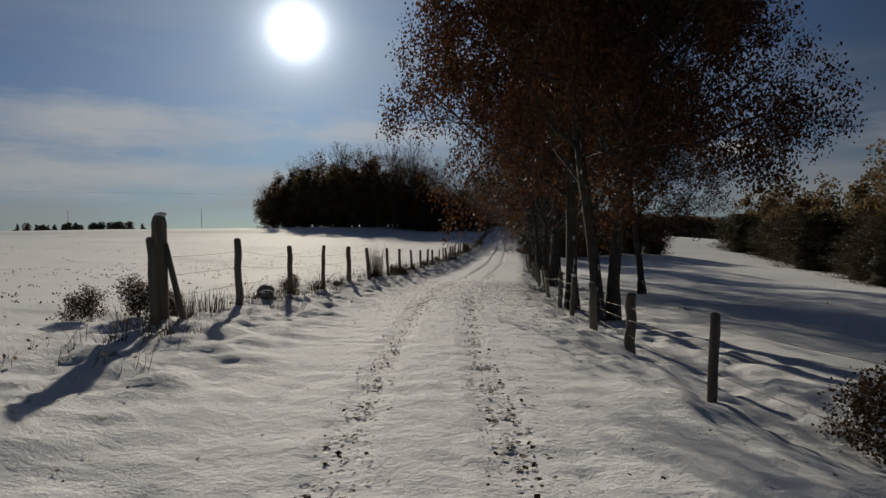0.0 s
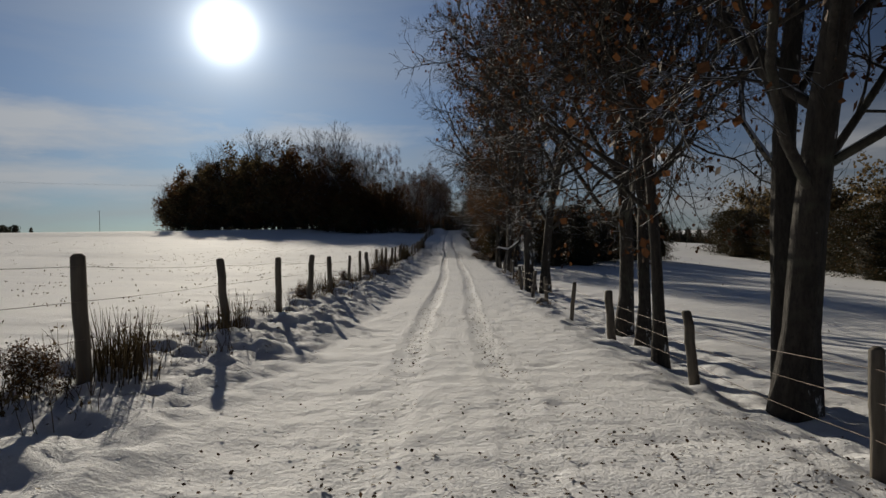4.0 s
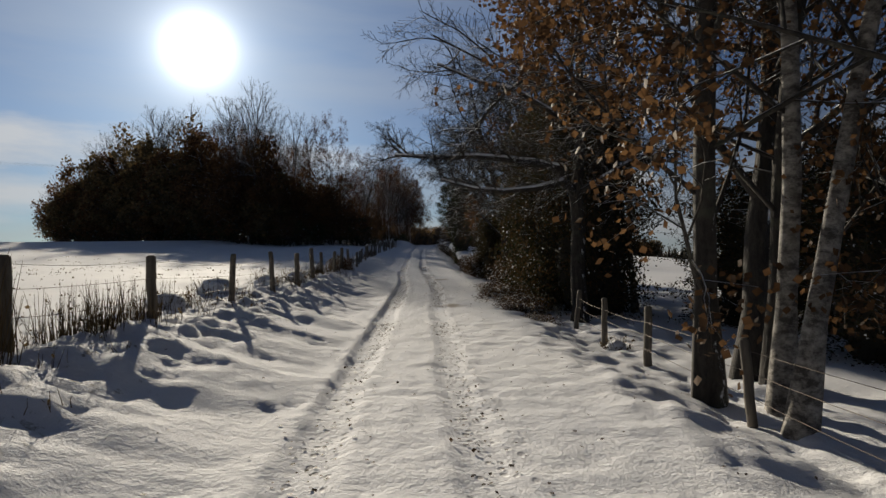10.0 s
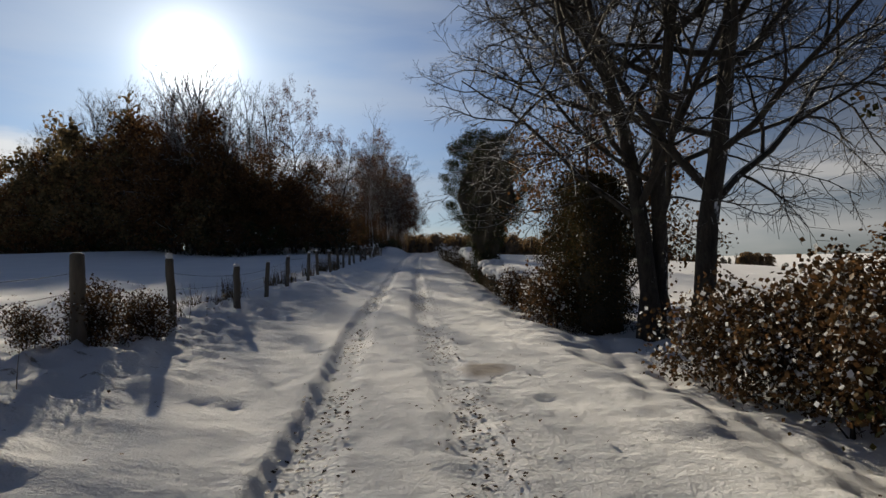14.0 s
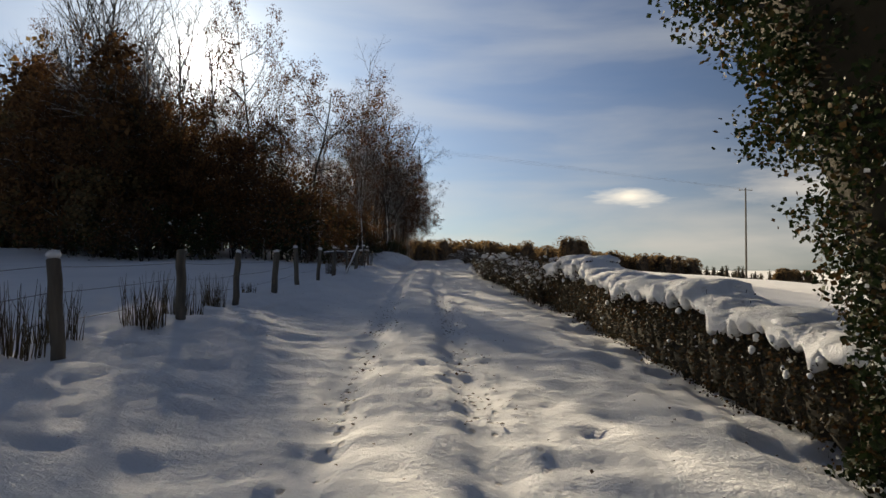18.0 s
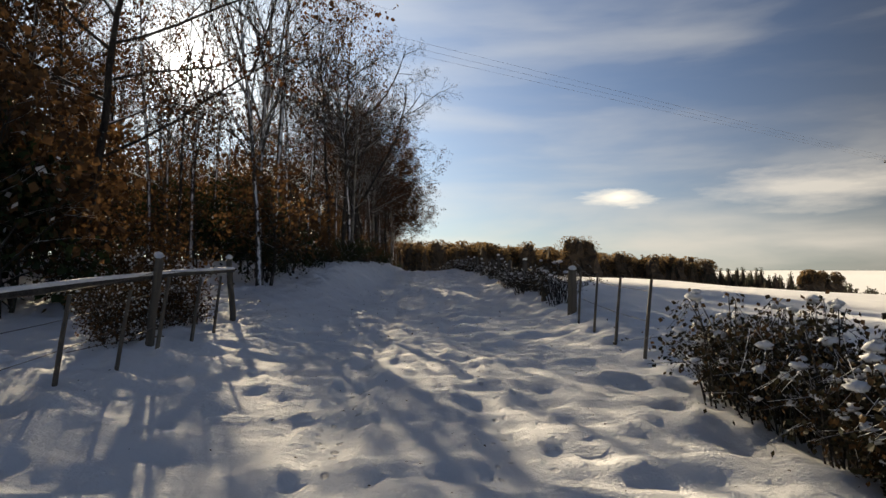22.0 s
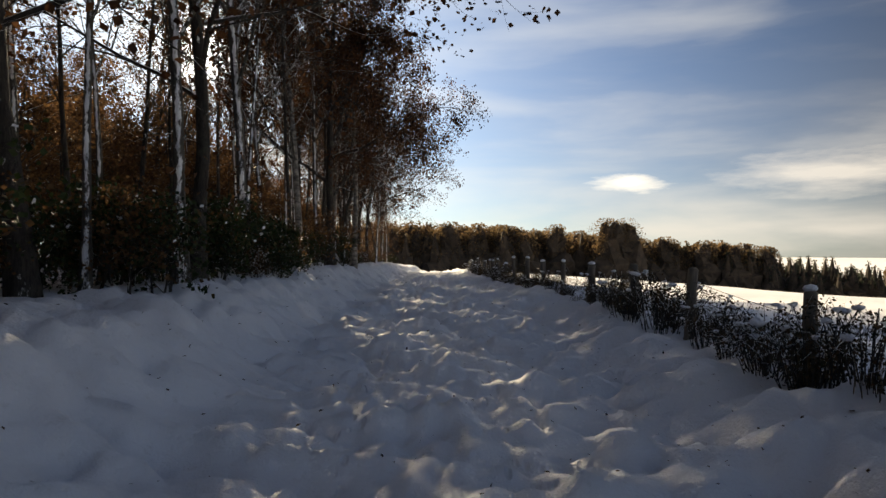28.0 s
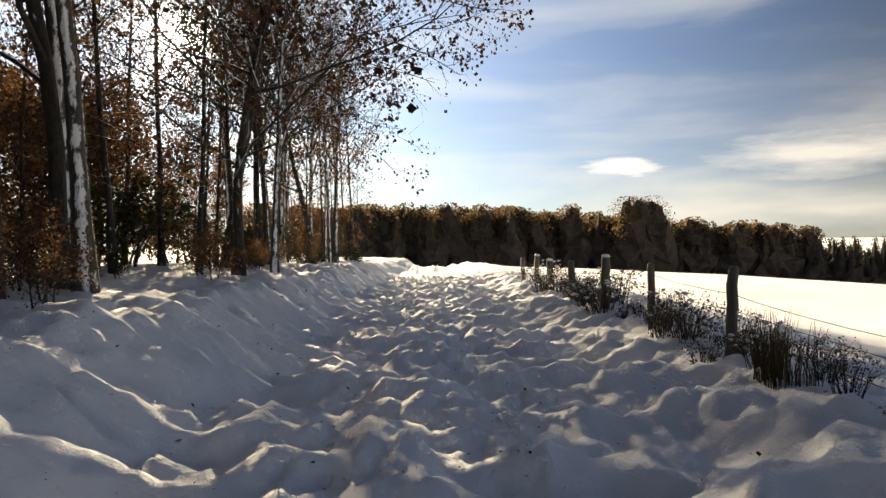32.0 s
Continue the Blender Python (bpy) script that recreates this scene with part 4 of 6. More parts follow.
def thicket_bush(place, turn, scale):
    """A dense evergreen thicket: stems, a dark heart standing in for inner shade and a deep shell of small leaves."""
    rng = random.Random(51)
    root = thing("thicket", place, "dense dark thicket of holly and beech flecked with snow", "bush", "", turn, scale)
    stems, leaf, heart = Build(), Build(), Build()
    for _ in range(16):
        a, r = rng.uniform(0, 6.283), rng.uniform(0.05, 0.6)
        p = Vector((r * math.cos(a), r * math.sin(a), -0.15))
        q = p * 2.0 + Vector((0, 0, rng.uniform(3.5, 6.0)))
        stems.tube([p, p.lerp(q, 0.45) + any_way(rng) * 0.2, q], [0.06, 0.045, 0.015], 5)
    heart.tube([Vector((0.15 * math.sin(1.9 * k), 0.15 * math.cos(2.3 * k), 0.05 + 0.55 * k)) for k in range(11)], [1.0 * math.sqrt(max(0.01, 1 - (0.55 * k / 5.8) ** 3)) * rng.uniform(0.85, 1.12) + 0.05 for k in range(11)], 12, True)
    for _ in range(34000):
        z = 6.4 * rng.random() ** 0.85
        a = rng.uniform(0, 6.283)
        bulge = 1.6 * math.sqrt(max(0.02, 1 - (z / 6.6) ** 3)) * (1 + 0.22 * math.sin(3 * a + 1.3 * z) + 0.16 * math.sin(7 * a - 2.6 * z) + 0.16 * math.sin(5.3 * z + 2 * a))
        r = bulge * (0.6 + 0.5 * rng.random() ** 0.8 + (0.3 * rng.random() if rng.random() < 0.12 else 0))
        p = Vector((r * math.cos(a), r * math.sin(a), z + 0.05))
        leaf.leaf(p, (any_way(rng) + Vector((math.cos(a) * 0.4, math.sin(a) * 0.4, -0.35))).normalized(), any_way(rng), rng.uniform(0.045, 0.095), 0.42)
    sprig = [level(1, 1, 0, 1, 4, 4, 0.2, 0.05, 0.25, **{"from": 0.2}), level(6, 0.5, 0.7, 0.5, 3, 3, 0.28, 0.05, 0.35)]
    for _ in range(70):
        a, z = rng.uniform(0, 6.283), rng.uniform(2.0, 6.0)
        r = 1.4 * math.sqrt(max(0.02, 1 - (z / 6.6) ** 3))
        tips = []
        grow(stems, Vector((r * math.cos(a), r * math.sin(a), z)), Vector((math.cos(a) * 0.7, math.sin(a) * 0.7, rng.uniform(0.2, 1.2))).normalized(), rng.uniform(0.6, 1.5), 0.014, 0, sprig, rng, tips)
        for p, d in tips:
            for _ in range(5):
                leaf.leaf(p + any_way(rng) * 0.12, any_way(rng), any_way(rng), rng.uniform(0.045, 0.09), 0.42)
    tagged(part("stem_tangle", stems.mesh("stem_tangle", M_BARK), root), "thin dark stems and sprigs", kind="stuff")
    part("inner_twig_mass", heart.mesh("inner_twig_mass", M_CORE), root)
    part("foliage", leaf.mesh("foliage", M_THICKET, False), root)
    return root


# dense holly and beech thickets against the track
thicket = thicket_bush(at(13.5, 98.5), 0, 1.0)
for u, y, s, a in ((6.0, 100.6, 1.25, 40), (5.6, 102.6, 1.3, 120), (5.4, 104.8, 1.25, 200), (5.6, 107.0, 1.15, 10)):
    put(thicket, at(u, y, 0.1), a, (0.82 * s, 0.9 * s, s))
for u, y, s, a in ((5.0, 118.9, 0.62, 300), (5.1, 120.6, 0.66, 80), (5.2, 122.4, 0.5, 10)):
    put(thicket, at(u, y, 0.1), a, (0.75 * s, 0.9 * s, s), "leafy dark bush below the bare trees")
for u, y, s, a in ((10.4, 97.8, 0.74, 170), (9.7, 91.2, 0.66, 10), (13.2, 93.5, 0.6, 70), (17.0, 103.0, 0.95, 30), (21.0, 106.0, 1.0, 100), (25.0, 109.0, 0.95, 160)):
    put(thicket, at(u, y, 0.1), a, (1.5 * s, 1.5 * s, s), "dark evergreen bush standing in the lower pasture")
copper = make_tree("beech_bush", "bushy young beech holding copper leaves beside the thicket", "bush", 6.5, 0.1, TWIGGY, 52, M_BARK, M_BEECH_LEAF, 9000, 0.11, 0.7, at(6.6, 110.0), fork=2)
copper.scale = (0.5, 0.5, 0.33)
put(copper, at(6.2, 121.5), 60, 0.8)
scrub = make_tree("scrub", "low tangle of brambles and copper leaves under snow", "bush", 1.7, 0.04, LIGHT, 61, M_BARK, M_SCRUB, 4200, 0.075, 0.42, at(5.2, 108.6), fork=3)
for u, y, s, a in ((5.0, 110.2, 0.9, 30), (5.0, 111.5, 0.85, 90), (3.9, 119.6, 0.9, 200), (4.0, 121.5, 0.7, 150), (3.7, 123.3, 0.7, 20), (4.5, 6.6, 0.5, 30), (5.0, 7.6, 0.45, 140), (3.8, 66.5, 0.28, 80), (4.3, 72.6, 0.3, 140), (4.7, 112.6, 0.9, 60), (5.7, 111.4, 1.05, 10), (6.4, 112.8, 1.05, 100), (5.8, 109.6, 1.0, 200)):
    put(scrub, at(u, y), a, s)


# the ivy-clad tree
def ivy_tree(place):
    rng = random.Random(77)
    root = thing("ivy_tree", place, "pollarded tree thickly wrapped in dark ivy beside the hedge", "tree")
    b, tips = Build(), []
    pts, radii = grow(b, Vector((0, 0, -0.2)), Vector((0.02, 0, 1)), 5.4, 0.34, 0, [level(1, 1, 0, 1, 7, 8, 0.05, 0.02, 0.6, **{"from": 0.5}), level(10, 0.5, 0.8, 0.4, 4, 5, 0.2, 0.1, 0.3), level(6, 0.5, 0.8, 0.4, 3, 3, 0.3, 0.05, 0.3)], rng, tips)
    part("trunk", b.mesh("trunk", M_BARK), root)
    leaf, heart = Build(), Build()
    for _ in range(21000):
        z = 4.6 * rng.random()
        a = rng.uniform(0, 6.2832)
        r = (0.6 + 0.3 * abs(z / 4 - 0.35) + 0.14 * math.sin(z * 3 + a) + 0.1 * math.sin(5 * a - 2 * z)) * (0.72 + 0.42 * rng.random())
        leaf.leaf(Vector((r * math.cos(a), r * math.sin(a), z)), (any_way(rng) + Vector((0, 0, -0.5))).normalized(), any_way(rng), rng.uniform(0.035, 0.075), 0.44)
    # the head: clumps of ivy on short stubs, fanning out towards the top
    for k in range(135):
        z = 1.9 + 5.8 * ((k + rng.random()) / 135) ** 0.9
        reach = float(np.interp(z, (1.9, 2.7, 3.4, 4.2, 5.4, 6.8, 7.7), (0.5, 0.95, 1.5, 1.95, 2.15, 1.8, 0.9)))
        a, r = 2.4 * k + rng.uniform(-0.5, 0.5), reach * math.sqrt(rng.uniform(0.15, 1.0))
        c = Vector((r * math.cos(a), r * math.sin(a), z))
        wide = rng.uniform(0.3, 0.55)
        out = Vector((math.cos(a), math.sin(a), 0.5)).normalized()
        for _ in range(int(1700 * wide)):
            w = any_way(rng) * wide * rng.random() ** 0.45
            p = c + Vector((w.x, w.y, w.z * 0.75)) + out * max(0, rng.gauss(0, 0.12))
            leaf.leaf(p, (any_way(rng) + out * 0.5 + Vector((0, 0, -0.3))).normalized(), any_way(rng), rng.uniform(0.03, 0.065), 0.44)
    # a solid dark core in place of the shade behind the ivy
    heart.tube([Vector((0, 0, 0.75 * k - 0.1)) for k in range(11)], [v * rng.uniform(0.9, 1.1) for v in (0.45, 0.42, 0.45, 0.65, 0.95, 1.3, 1.45, 1.4, 1.1, 0.7, 0.2)], 12, True)
    part("inner_twig_mass", heart.mesh("inner_twig_mass", M_CORE), root)
    part("ivy", leaf.mesh("ivy", M_IVY, False), root, "glossy dark green ivy")
    return root


ivy_tree(at(4.15, 135.4))

# ---- the wood ----
tall_a = make_tree("forest_tree", "tall slender bare forest tree dusted with snow", "tree", 18.0, 0.13, STAND, 71, M_BARK_GREY, None, place=at(-6.0, 186))
tall_b = make_tree("forest_tree", "tall forest tree with a few copper leaves", "tree", 16.5, 0.12, STAND, 72, M_BARK, M_BEECH_LEAF, 3200, 0.105, 0.7, at(-5.4, 197.3))
pole_tree = make_tree("young_tree", "thin young stem in the wood with withered leaves", "tree", 9.5, 0.06, [level(1, 1, 0, 1, 7, 5, 0.07, 0.03, 0.2, **{"from": 0.25}), level(16, 0.26, 0.9, 0.35, 3, 3, 0.2, 0.06, 0.3), level(5, 0.5, 0.7, 0.5, 2, 3, 0.3, 0.03, 0.3)], 78, M_BARK, M_BEECH_LEAF, 800, 0.12, 0.6, at(-6.6, 192))
tall_c = make_tree("forest_oak", "forest oak with brown leaves overhanging the track", "tree", 15.0, 0.17, OAK, 73, M_BARK, M_OAK_LEAF, 9000, 0.12, 0.45, at(-5.4, 215.5), share=0.35)
conifer_plan = [level(1, 1, 0, 1, 8, 6, 0.01, 0.05, 0.1, **{"from": 0.06}), level(70, 0.24, 1.45, 0.13, 3, 3, 0.06, -0.03, 0.3, shorten=0.92), level(6, 0.3, 0.8, 0.4, 2, 3, 0.1, -0.03, 0.4, flat=0.2)]
spruce = make_tree("spruce_tree", "dark green spruce in the wood", "tree", 17.0, 0.17, conifer_plan, 74, M_BARK, M_NEEDLE, 4000, 0.42, 0.4, at(-32, 204), droop=0.8, wide=0.22)
under = make_tree("undergrowth_bush", "leafy brown undergrowth at the foot of the wood", "bush", 3.4, 0.05, LIGHT, 75, M_BARK, M_BEECH_LEAF, 1500, 0.125, 0.55, at(-5.2, 181), fork=3)
under_dark = make_tree("undergrowth_bush", "dark evergreen undergrowth at the foot of the wood", "bush", 3.0, 0.05, LIGHT, 76, M_BARK, M_IVY, 1500, 0.135, 0.55, at(-6.2, 183.5), fork=3)
HAZEL = [level(1, 1, 0, 1, 8, 6, 0.06, 0.03, 0.3, **{"from": 0.3}), level(13, 0.42, 0.6, 0.4, 4, 4, 0.16, 0.12, 0.35, shorten=0.45), level(6, 0.5, 0.6, 0.5, 3, 3, 0.22, 0.08, 0.4), level(5, 0.55, 0.6, 0.6, 2, 3, 0.28, 0.04, 0.45)]
crown_tree = make_tree("lime_tree", "tall bare tree towering over the front of the wood", "tree", 19.0, 0.2, HAZEL, 83, M_BARK_GREY, None, place=at(-23.5, 182.0))
mass_a = make_tree("hornbeam_tree", "dense dark broadleaf tree at the front of the wood", "tree", 11.0, 0.14, LIGHT, 79, M_BARK, M_HORNBEAM, 3200, 0.38, 1.1, at(-24, 180.5), fork=2)
mass_b = make_tree("hornbeam_tree", "dense broadleaf tree with russet leaves at the front of the wood", "tree", 11.0, 0.14, LIGHT, 80, M_BARK, M_BEECH_LEAF, 3200, 0.34, 1.1, at(-40, 199.5), fork=2)

mass_c = make_tree("hazel_tree", "bushy tree with small russet leaves at the corner of the wood", "tree", 11.0, 0.12, LIGHT, 86, M_BARK, M_BEECH_LEAF, 8000, 0.17, 1.0, at(-18, 179), fork=2)


def wood_front(u):
    """How far along the track the wood begins, at u metres from its middle."""
    return float(np.interp(-u, (0, 6, 20, 30, 55, 118, 200), (176, 173, 175, 182, 216, 266, 330)))


def canopy(u):
    """Scale of the trees: the wood is tallest far from the track."""
    return float(np.interp(-u, (4, 16, 24, 50, 118), (0.7, 0.72, 1.0, 1.4, 1.2)))


rng = random.Random(9)
spots = [(-6.0, 186), (-5.4, 197.3), (-3.9, 232.7), (-32, 204), (-24, 180.5), (-15, 177), (-6.6, 192)]


def free(u, y, gap):
    for a, b in spots:
        if (a - u) ** 2 + (b - y) ** 2 < gap * gap:
            return False
    spots.append((u, y))
    return True


# the edge along the track, stem by stem
y = 177.0
while y < 288:
    for k in range(1 if 184 < y < 262 else 2):
        u, yy = -rng.uniform(4.1, 10.0), y + rng.uniform(0, 1.6)
        if free(u, yy, 0.8):
            kind = rng.choice((tall_a, tall_b, tall_a, pole_tree, pole_tree, crown_tree, crown_tree))
            s = rng.uniform(0.6, 0.95) * (0.78 if yy < 190 else 1) * (0.9 if kind is crown_tree else 1)
            put(kind, at(u, yy), rng.uniform(0, 360), (s * 0.9, s * 0.9, s))
    y += 1.5 if y < 184 else 2.3
put(brown_oak, at(-3.9, 232.7), 75, (0.66, 0.66, 0.88), "spreading oak with brown leaves reaching over the track")
for u, yy, s, a in ((-3.9, 205.6, 0.8, 20), (-4.4, 219.0, 0.85, 140), (-5.3, 245.0, 0.85, 250), (-5.0, 258, 0.85, 300), (-5.4, 271, 0.8, 40), (-15.5, 190.5, 0.7, 180)):
    put(tall_c, at(u, yy), a, s)
for u, yy, s, a in ((-3.5, 236.9, 0.95, 30), (-5.2, 241.5, 1.1, 150), (-3.8, 211.4, 0.9, 200), (-4.3, 198.0, 0.75, 80), (-4.4, 228.9, 0.9, 300)):
    put(birch, at(u, yy), a, s, "pale birch at the edge of the wood")
# bare crowns that tower over the front
for u, yy, s, a in ((-18.5, 186.5, 0.95, 120), (-29.5, 185.0, 1.25, 230), (-26.0, 183.5, 1.15, 80), (-20.3, 181.8, 1.0, 10), (-13.0, 180.0, 0.6, 300), (-47.0, 208.0, 1.3, 60), (-62.0, 226.0, 1.45, 170), (-55.0, 219.0, 1.3, 20), (-73.0, 236.0, 1.4, 90), (-84.0, 244.0, 1.35, 200), (-92.0, 250.0, 1.3, 280), (-38.0, 197.0, 1.25, 310), (-106.5, 259.5, 0.95, 330), (-108.5, 262.0, 0.85, 120), (-67.0, 231.0, 1.45, 250), (-34.0, 191.0, 1.15, 180)):
    spots.append((u, yy))
    put(crown_tree, at(u, yy), a, s)
put(tall_c, at(-14.5, 182.5), 120, (0.7, 0.7, 1.25), "tall oak with brown leaves rising over the wood's corner")
# two leafy oaks added among the bare crowns to shade the field
put(tall_c, at(-25.5, 182.8), 60, (0.85, 0.85, 1.02), "brown-leaved oak added over the front of the wood to shade the field")
put(tall_c, at(-31.0, 188.0), 250, (0.9, 0.9, 1.1), "brown-leaved oak added over the front of the wood to shade the field")
put(tall_c, at(-9.5, 177.5), 200, 0.85, "oak with brown leaves at the corner of the wood")
# the dense front across the field
u = -23.0
while u > -107:
    for k in range(2):
        v = u + rng.uniform(-1, 1)
        yy = wood_front(v) + 0.8 + 3.5 * k + rng.uniform(-0.8, 0.8)
        spots.append((v, yy))
        put(rng.choice((mass_a, mass_a, mass_b)) if v < -34 else rng.choice((mass_b, mass_b, mass_a)), at(v, yy), rng.uniform(0, 360), canopy(v) * rng.uniform(0.75, 1.3))
    u -= 3.2
u = -12.0
while u > -24:
    for k in range(2):
        v, yy = u + rng.uniform(-0.8, 0.8), wood_front(u) + 2.5 + 4.5 * k + rng.uniform(-0.8, 0.8)
        put(mass_c, at(v, yy), rng.uniform(0, 360), float(np.interp(-v, (10, 16, 24), (0.6, 0.78, 1.0))) * rng.uniform(0.85, 1.1) * (0.72 if k else 1))
    u -= 2.2
# the depth of the wood
count = 0
while count < 121:
    near = count < 24
    u = -rng.uniform(10, 30) if near else -rng.uniform(24, 104)
    yy = wood_front(u) + (rng.uniform(2, 52) if near else 2 + rng.random() ** 1.6 * 40)
    if yy > 290 or not free(u, yy, 1.6):
        continue
    count += 1
    kind = rng.choice((tall_a, tall_b, tall_b, tall_a, spruce)) if u < -45 else rng.choice((tall_a, tall_b))
    put(kind, at(u, yy), rng.uniform(0, 360), canopy(u) * rng.uniform(0.9, 1.18))
for k in range(100):
    if k < 33:
        u, yy = -rng.uniform(4.6, 9.5) - (0.8 if k > 15 else 0), 177 + k * 1.9 + rng.uniform(-0.8, 0.8)
        s = rng.uniform(0.3, 0.7)
    else:
        u = -rng.uniform(7, 102)
        yy = wood_front(u) + rng.uniform(-1.5, 1.0)
        s = rng.uniform(0.9, 1.5)
    put(rng.choice((under, under_dark)), at(u, yy), rng.uniform(0, 360), s)
# a second layer that closes the view into the wood
for k in range(36):
    u = -rng.uniform(7, 40)
    yy = wood_front(u) + rng.uniform(0.5, 26)
    put(rng.choice((under, under, under_dark)), at(u, yy), rng.uniform(0, 360), rng.uniform(0.8, 1.35) if u > -22 else rng.uniform(1.5, 2.5))
for k in range(62):
    u, yy = -rng.uniform(3.7, 6.8), 187 + k * 0.95 + rng.uniform(-0.6, 0.6)
    put(rng.choice((under, under_dark, under_dark)), at(u, yy), rng.uniform(0, 360), rng.uniform(0.3, 0.62))
for k in range(40):
    put(rng.choice((under, under_dark)), at(-rng.uniform(4.0, 7.5), 240 + 1.2 * k), rng.uniform(0, 360), rng.uniform(0.2, 0.4))
# dark bushes added to darken the near bank in place of shade
for k in range(16):
    put(under_dark, at(-rng.uniform(4.0, 6.0), 217 + 0.5 * k), rng.uniform(0, 360), rng.uniform(0.35, 0.6))
for k in range(16):
    u, yy = -rng.uniform(9, 30), rng.uniform(195, 224)
    put(rng.choice((under, under, under_dark)), at(u, yy), rng.uniform(0, 360), rng.uniform(1.3, 2.2))
# the far end of the wood, behind the last bend
for k in range(14):
    u, yy = -rng.uniform(6.5, 12), 224 + 3.4 * k + rng.uniform(-1, 1)
    put(rng.choice((tall_a, tall_b, tall_b, crown_tree)), at(u, yy), rng.uniform(0, 360), rng.uniform(0.7, 0.95))
for k in range(8):
    put(mass_c, at(-rng.uniform(9, 17), 238 + 6.2 * k), rng.uniform(0, 360), rng.uniform(0.45, 0.65))
for k in range(34):
    put(rng.choice((under, under_dark)), at(-rng.uniform(7.5, 24), 250 + 1.2 * k), rng.uniform(0, 360), rng.uniform(0.6, 1.1))
for k in range(14):
    put(rng.choice((tall_b, tall_b, crown_tree)), at(-rng.uniform(5.5, 11), 249 + 2.8 * k), rng.uniform(0, 360), rng.uniform(0.7, 0.95))
for u, yy, s, a in ((-6.5, 252.5, 0.9, 130), (-7.0, 263, 0.9, 210), (-18.5, 256.0, 0.9, 70)):
    put(tall_c, at(u, yy), a, s)
# the wood's far depth, which closes the view between the stems
for k in range(34):
    u, yy = -rng.uniform(16, 34), 232 + 1.25 * k + rng.uniform(-1.5, 1.5)
    put(rng.choice((mass_c, mass_c, tall_b)), at(u, yy), rng.uniform(0, 360), rng.uniform(0.75, 1.0))
for k in range(16):
    u, yy = -rng.uniform(10, 17), 222 + 2.1 * k + rng.uniform(-1, 1)
    put(rng.choice((tall_b, pole_tree)), at(u, yy), rng.uniform(0, 360), rng.uniform(0.5, 0.65))
for k in range(9):
    put(mass_c, at(-rng.uniform(13, 26), 252 + 2.2 * k), rng.uniform(0, 360), rng.uniform(0.6, 0.8))
for k in range(7):
    put(rng.choice((tall_b, mass_c)), at(-rng.uniform(13, 24), 213 + 2.6 * k), rng.uniform(0, 360), rng.uniform(0.55, 0.7))
put(bare_oak, at(-4.3, 203.4), 80, (1.05, 1.05, 1.0), "bare spreading oak reaching out of the wood over the track")
for k in range(7):
    u, yy = -rng.uniform(9, 16), 214 + 6.5 * k + rng.uniform(-0.7, 0.7)
    put(rng.choice((tall_b, tall_b, tall_a)), at(u, yy), rng.uniform(0, 360), rng.uniform(0.7, 0.95))
for k in range(8):
    put(mass_c, at(-rng.uniform(10.5, 16), 224 + 5.4 * k), rng.uniform(0, 360), rng.uniform(0.4, 0.55))
# leafy stems close behind the edge
for k in range(11):
    u, yy = -rng.uniform(4.6, 9.0), 208 + 4.2 * k + rng.uniform(-0.7, 0.7)
    put(rng.choice((tall_b, tall_b, tall_a)), at(u, yy), rng.uniform(0, 360), rng.uniform(0.55, 0.85))
# the belt of trees across the lower pasture
for k in range(30):
    f = k / 29
    x, yy = float(np.interp(f, (0, 0.5, 1), (44, 52, 60))) + rng.uniform(-4, 4), 48 + 115 * f + rng.uniform(-2, 2)
    put(mass_a, at(x, yy, 1.6), rng.uniform(0, 360), rng.uniform(0.75, 1.2), "bushy dark tree in the belt across the lower pasture")


for k in range(20):
    f = k / 19
    x, yy = float(np.interp(f, (0, 0.5, 1), (38, 47, 54))) + rng.uniform(-4, 4), 50 + 100 * f + rng.uniform(-3, 3)
    size = rng.uniform(0.8, 1.3)
    put(thicket, at(x, yy, 0.3), rng.uniform(0, 360), (2.3 * size, 2.3 * size, size), "broad dark bush in the belt across the lower pasture")


# ---- fences ----
def post_mesh(seed, height, radius):
    rng = random.Random(seed)
    b = Build()
    n, pts, radii = 7, [], []
    for k in range(n):
        f = k / (n - 1)
        pts.append(Vector((rng.uniform(-0.012, 0.012), rng.uniform(-0.012, 0.012), -0.35 + (height + 0.35) * f)))
        radii.append(radius * (1.08 - 0.1 * f + rng.uniform(-0.05, 0.05)))
    pts.append(pts[-1] + Vector((0, 0, radius * 0.5)))
    radii.append(radius * 0.55)
    b.tube(pts, radii, 8, True)
    return b.mesh("post", M_POST)


def snow_cap_mesh(seed, radius):
    b = Build()
    b.lump(Vector((0, 0, 0)), radius * 1.1, radius * 1.1, radius * 0.95, random.Random(seed), 0.12, 4, 8)
    return b.mesh("snow_cap", M_SNOW)


POSTS = [post_mesh(s, h, r) for s, h, r in ((1, 1.3, 0.062), (2, 1.42, 0.066), (3, 1.2, 0.058), (4, 1.35, 0.072))]
CAPS = [snow_cap_mesh(s, 0.066) for s in (1, 2)]


POST_TALL = (1.3, 1.42, 1.2, 1.35)


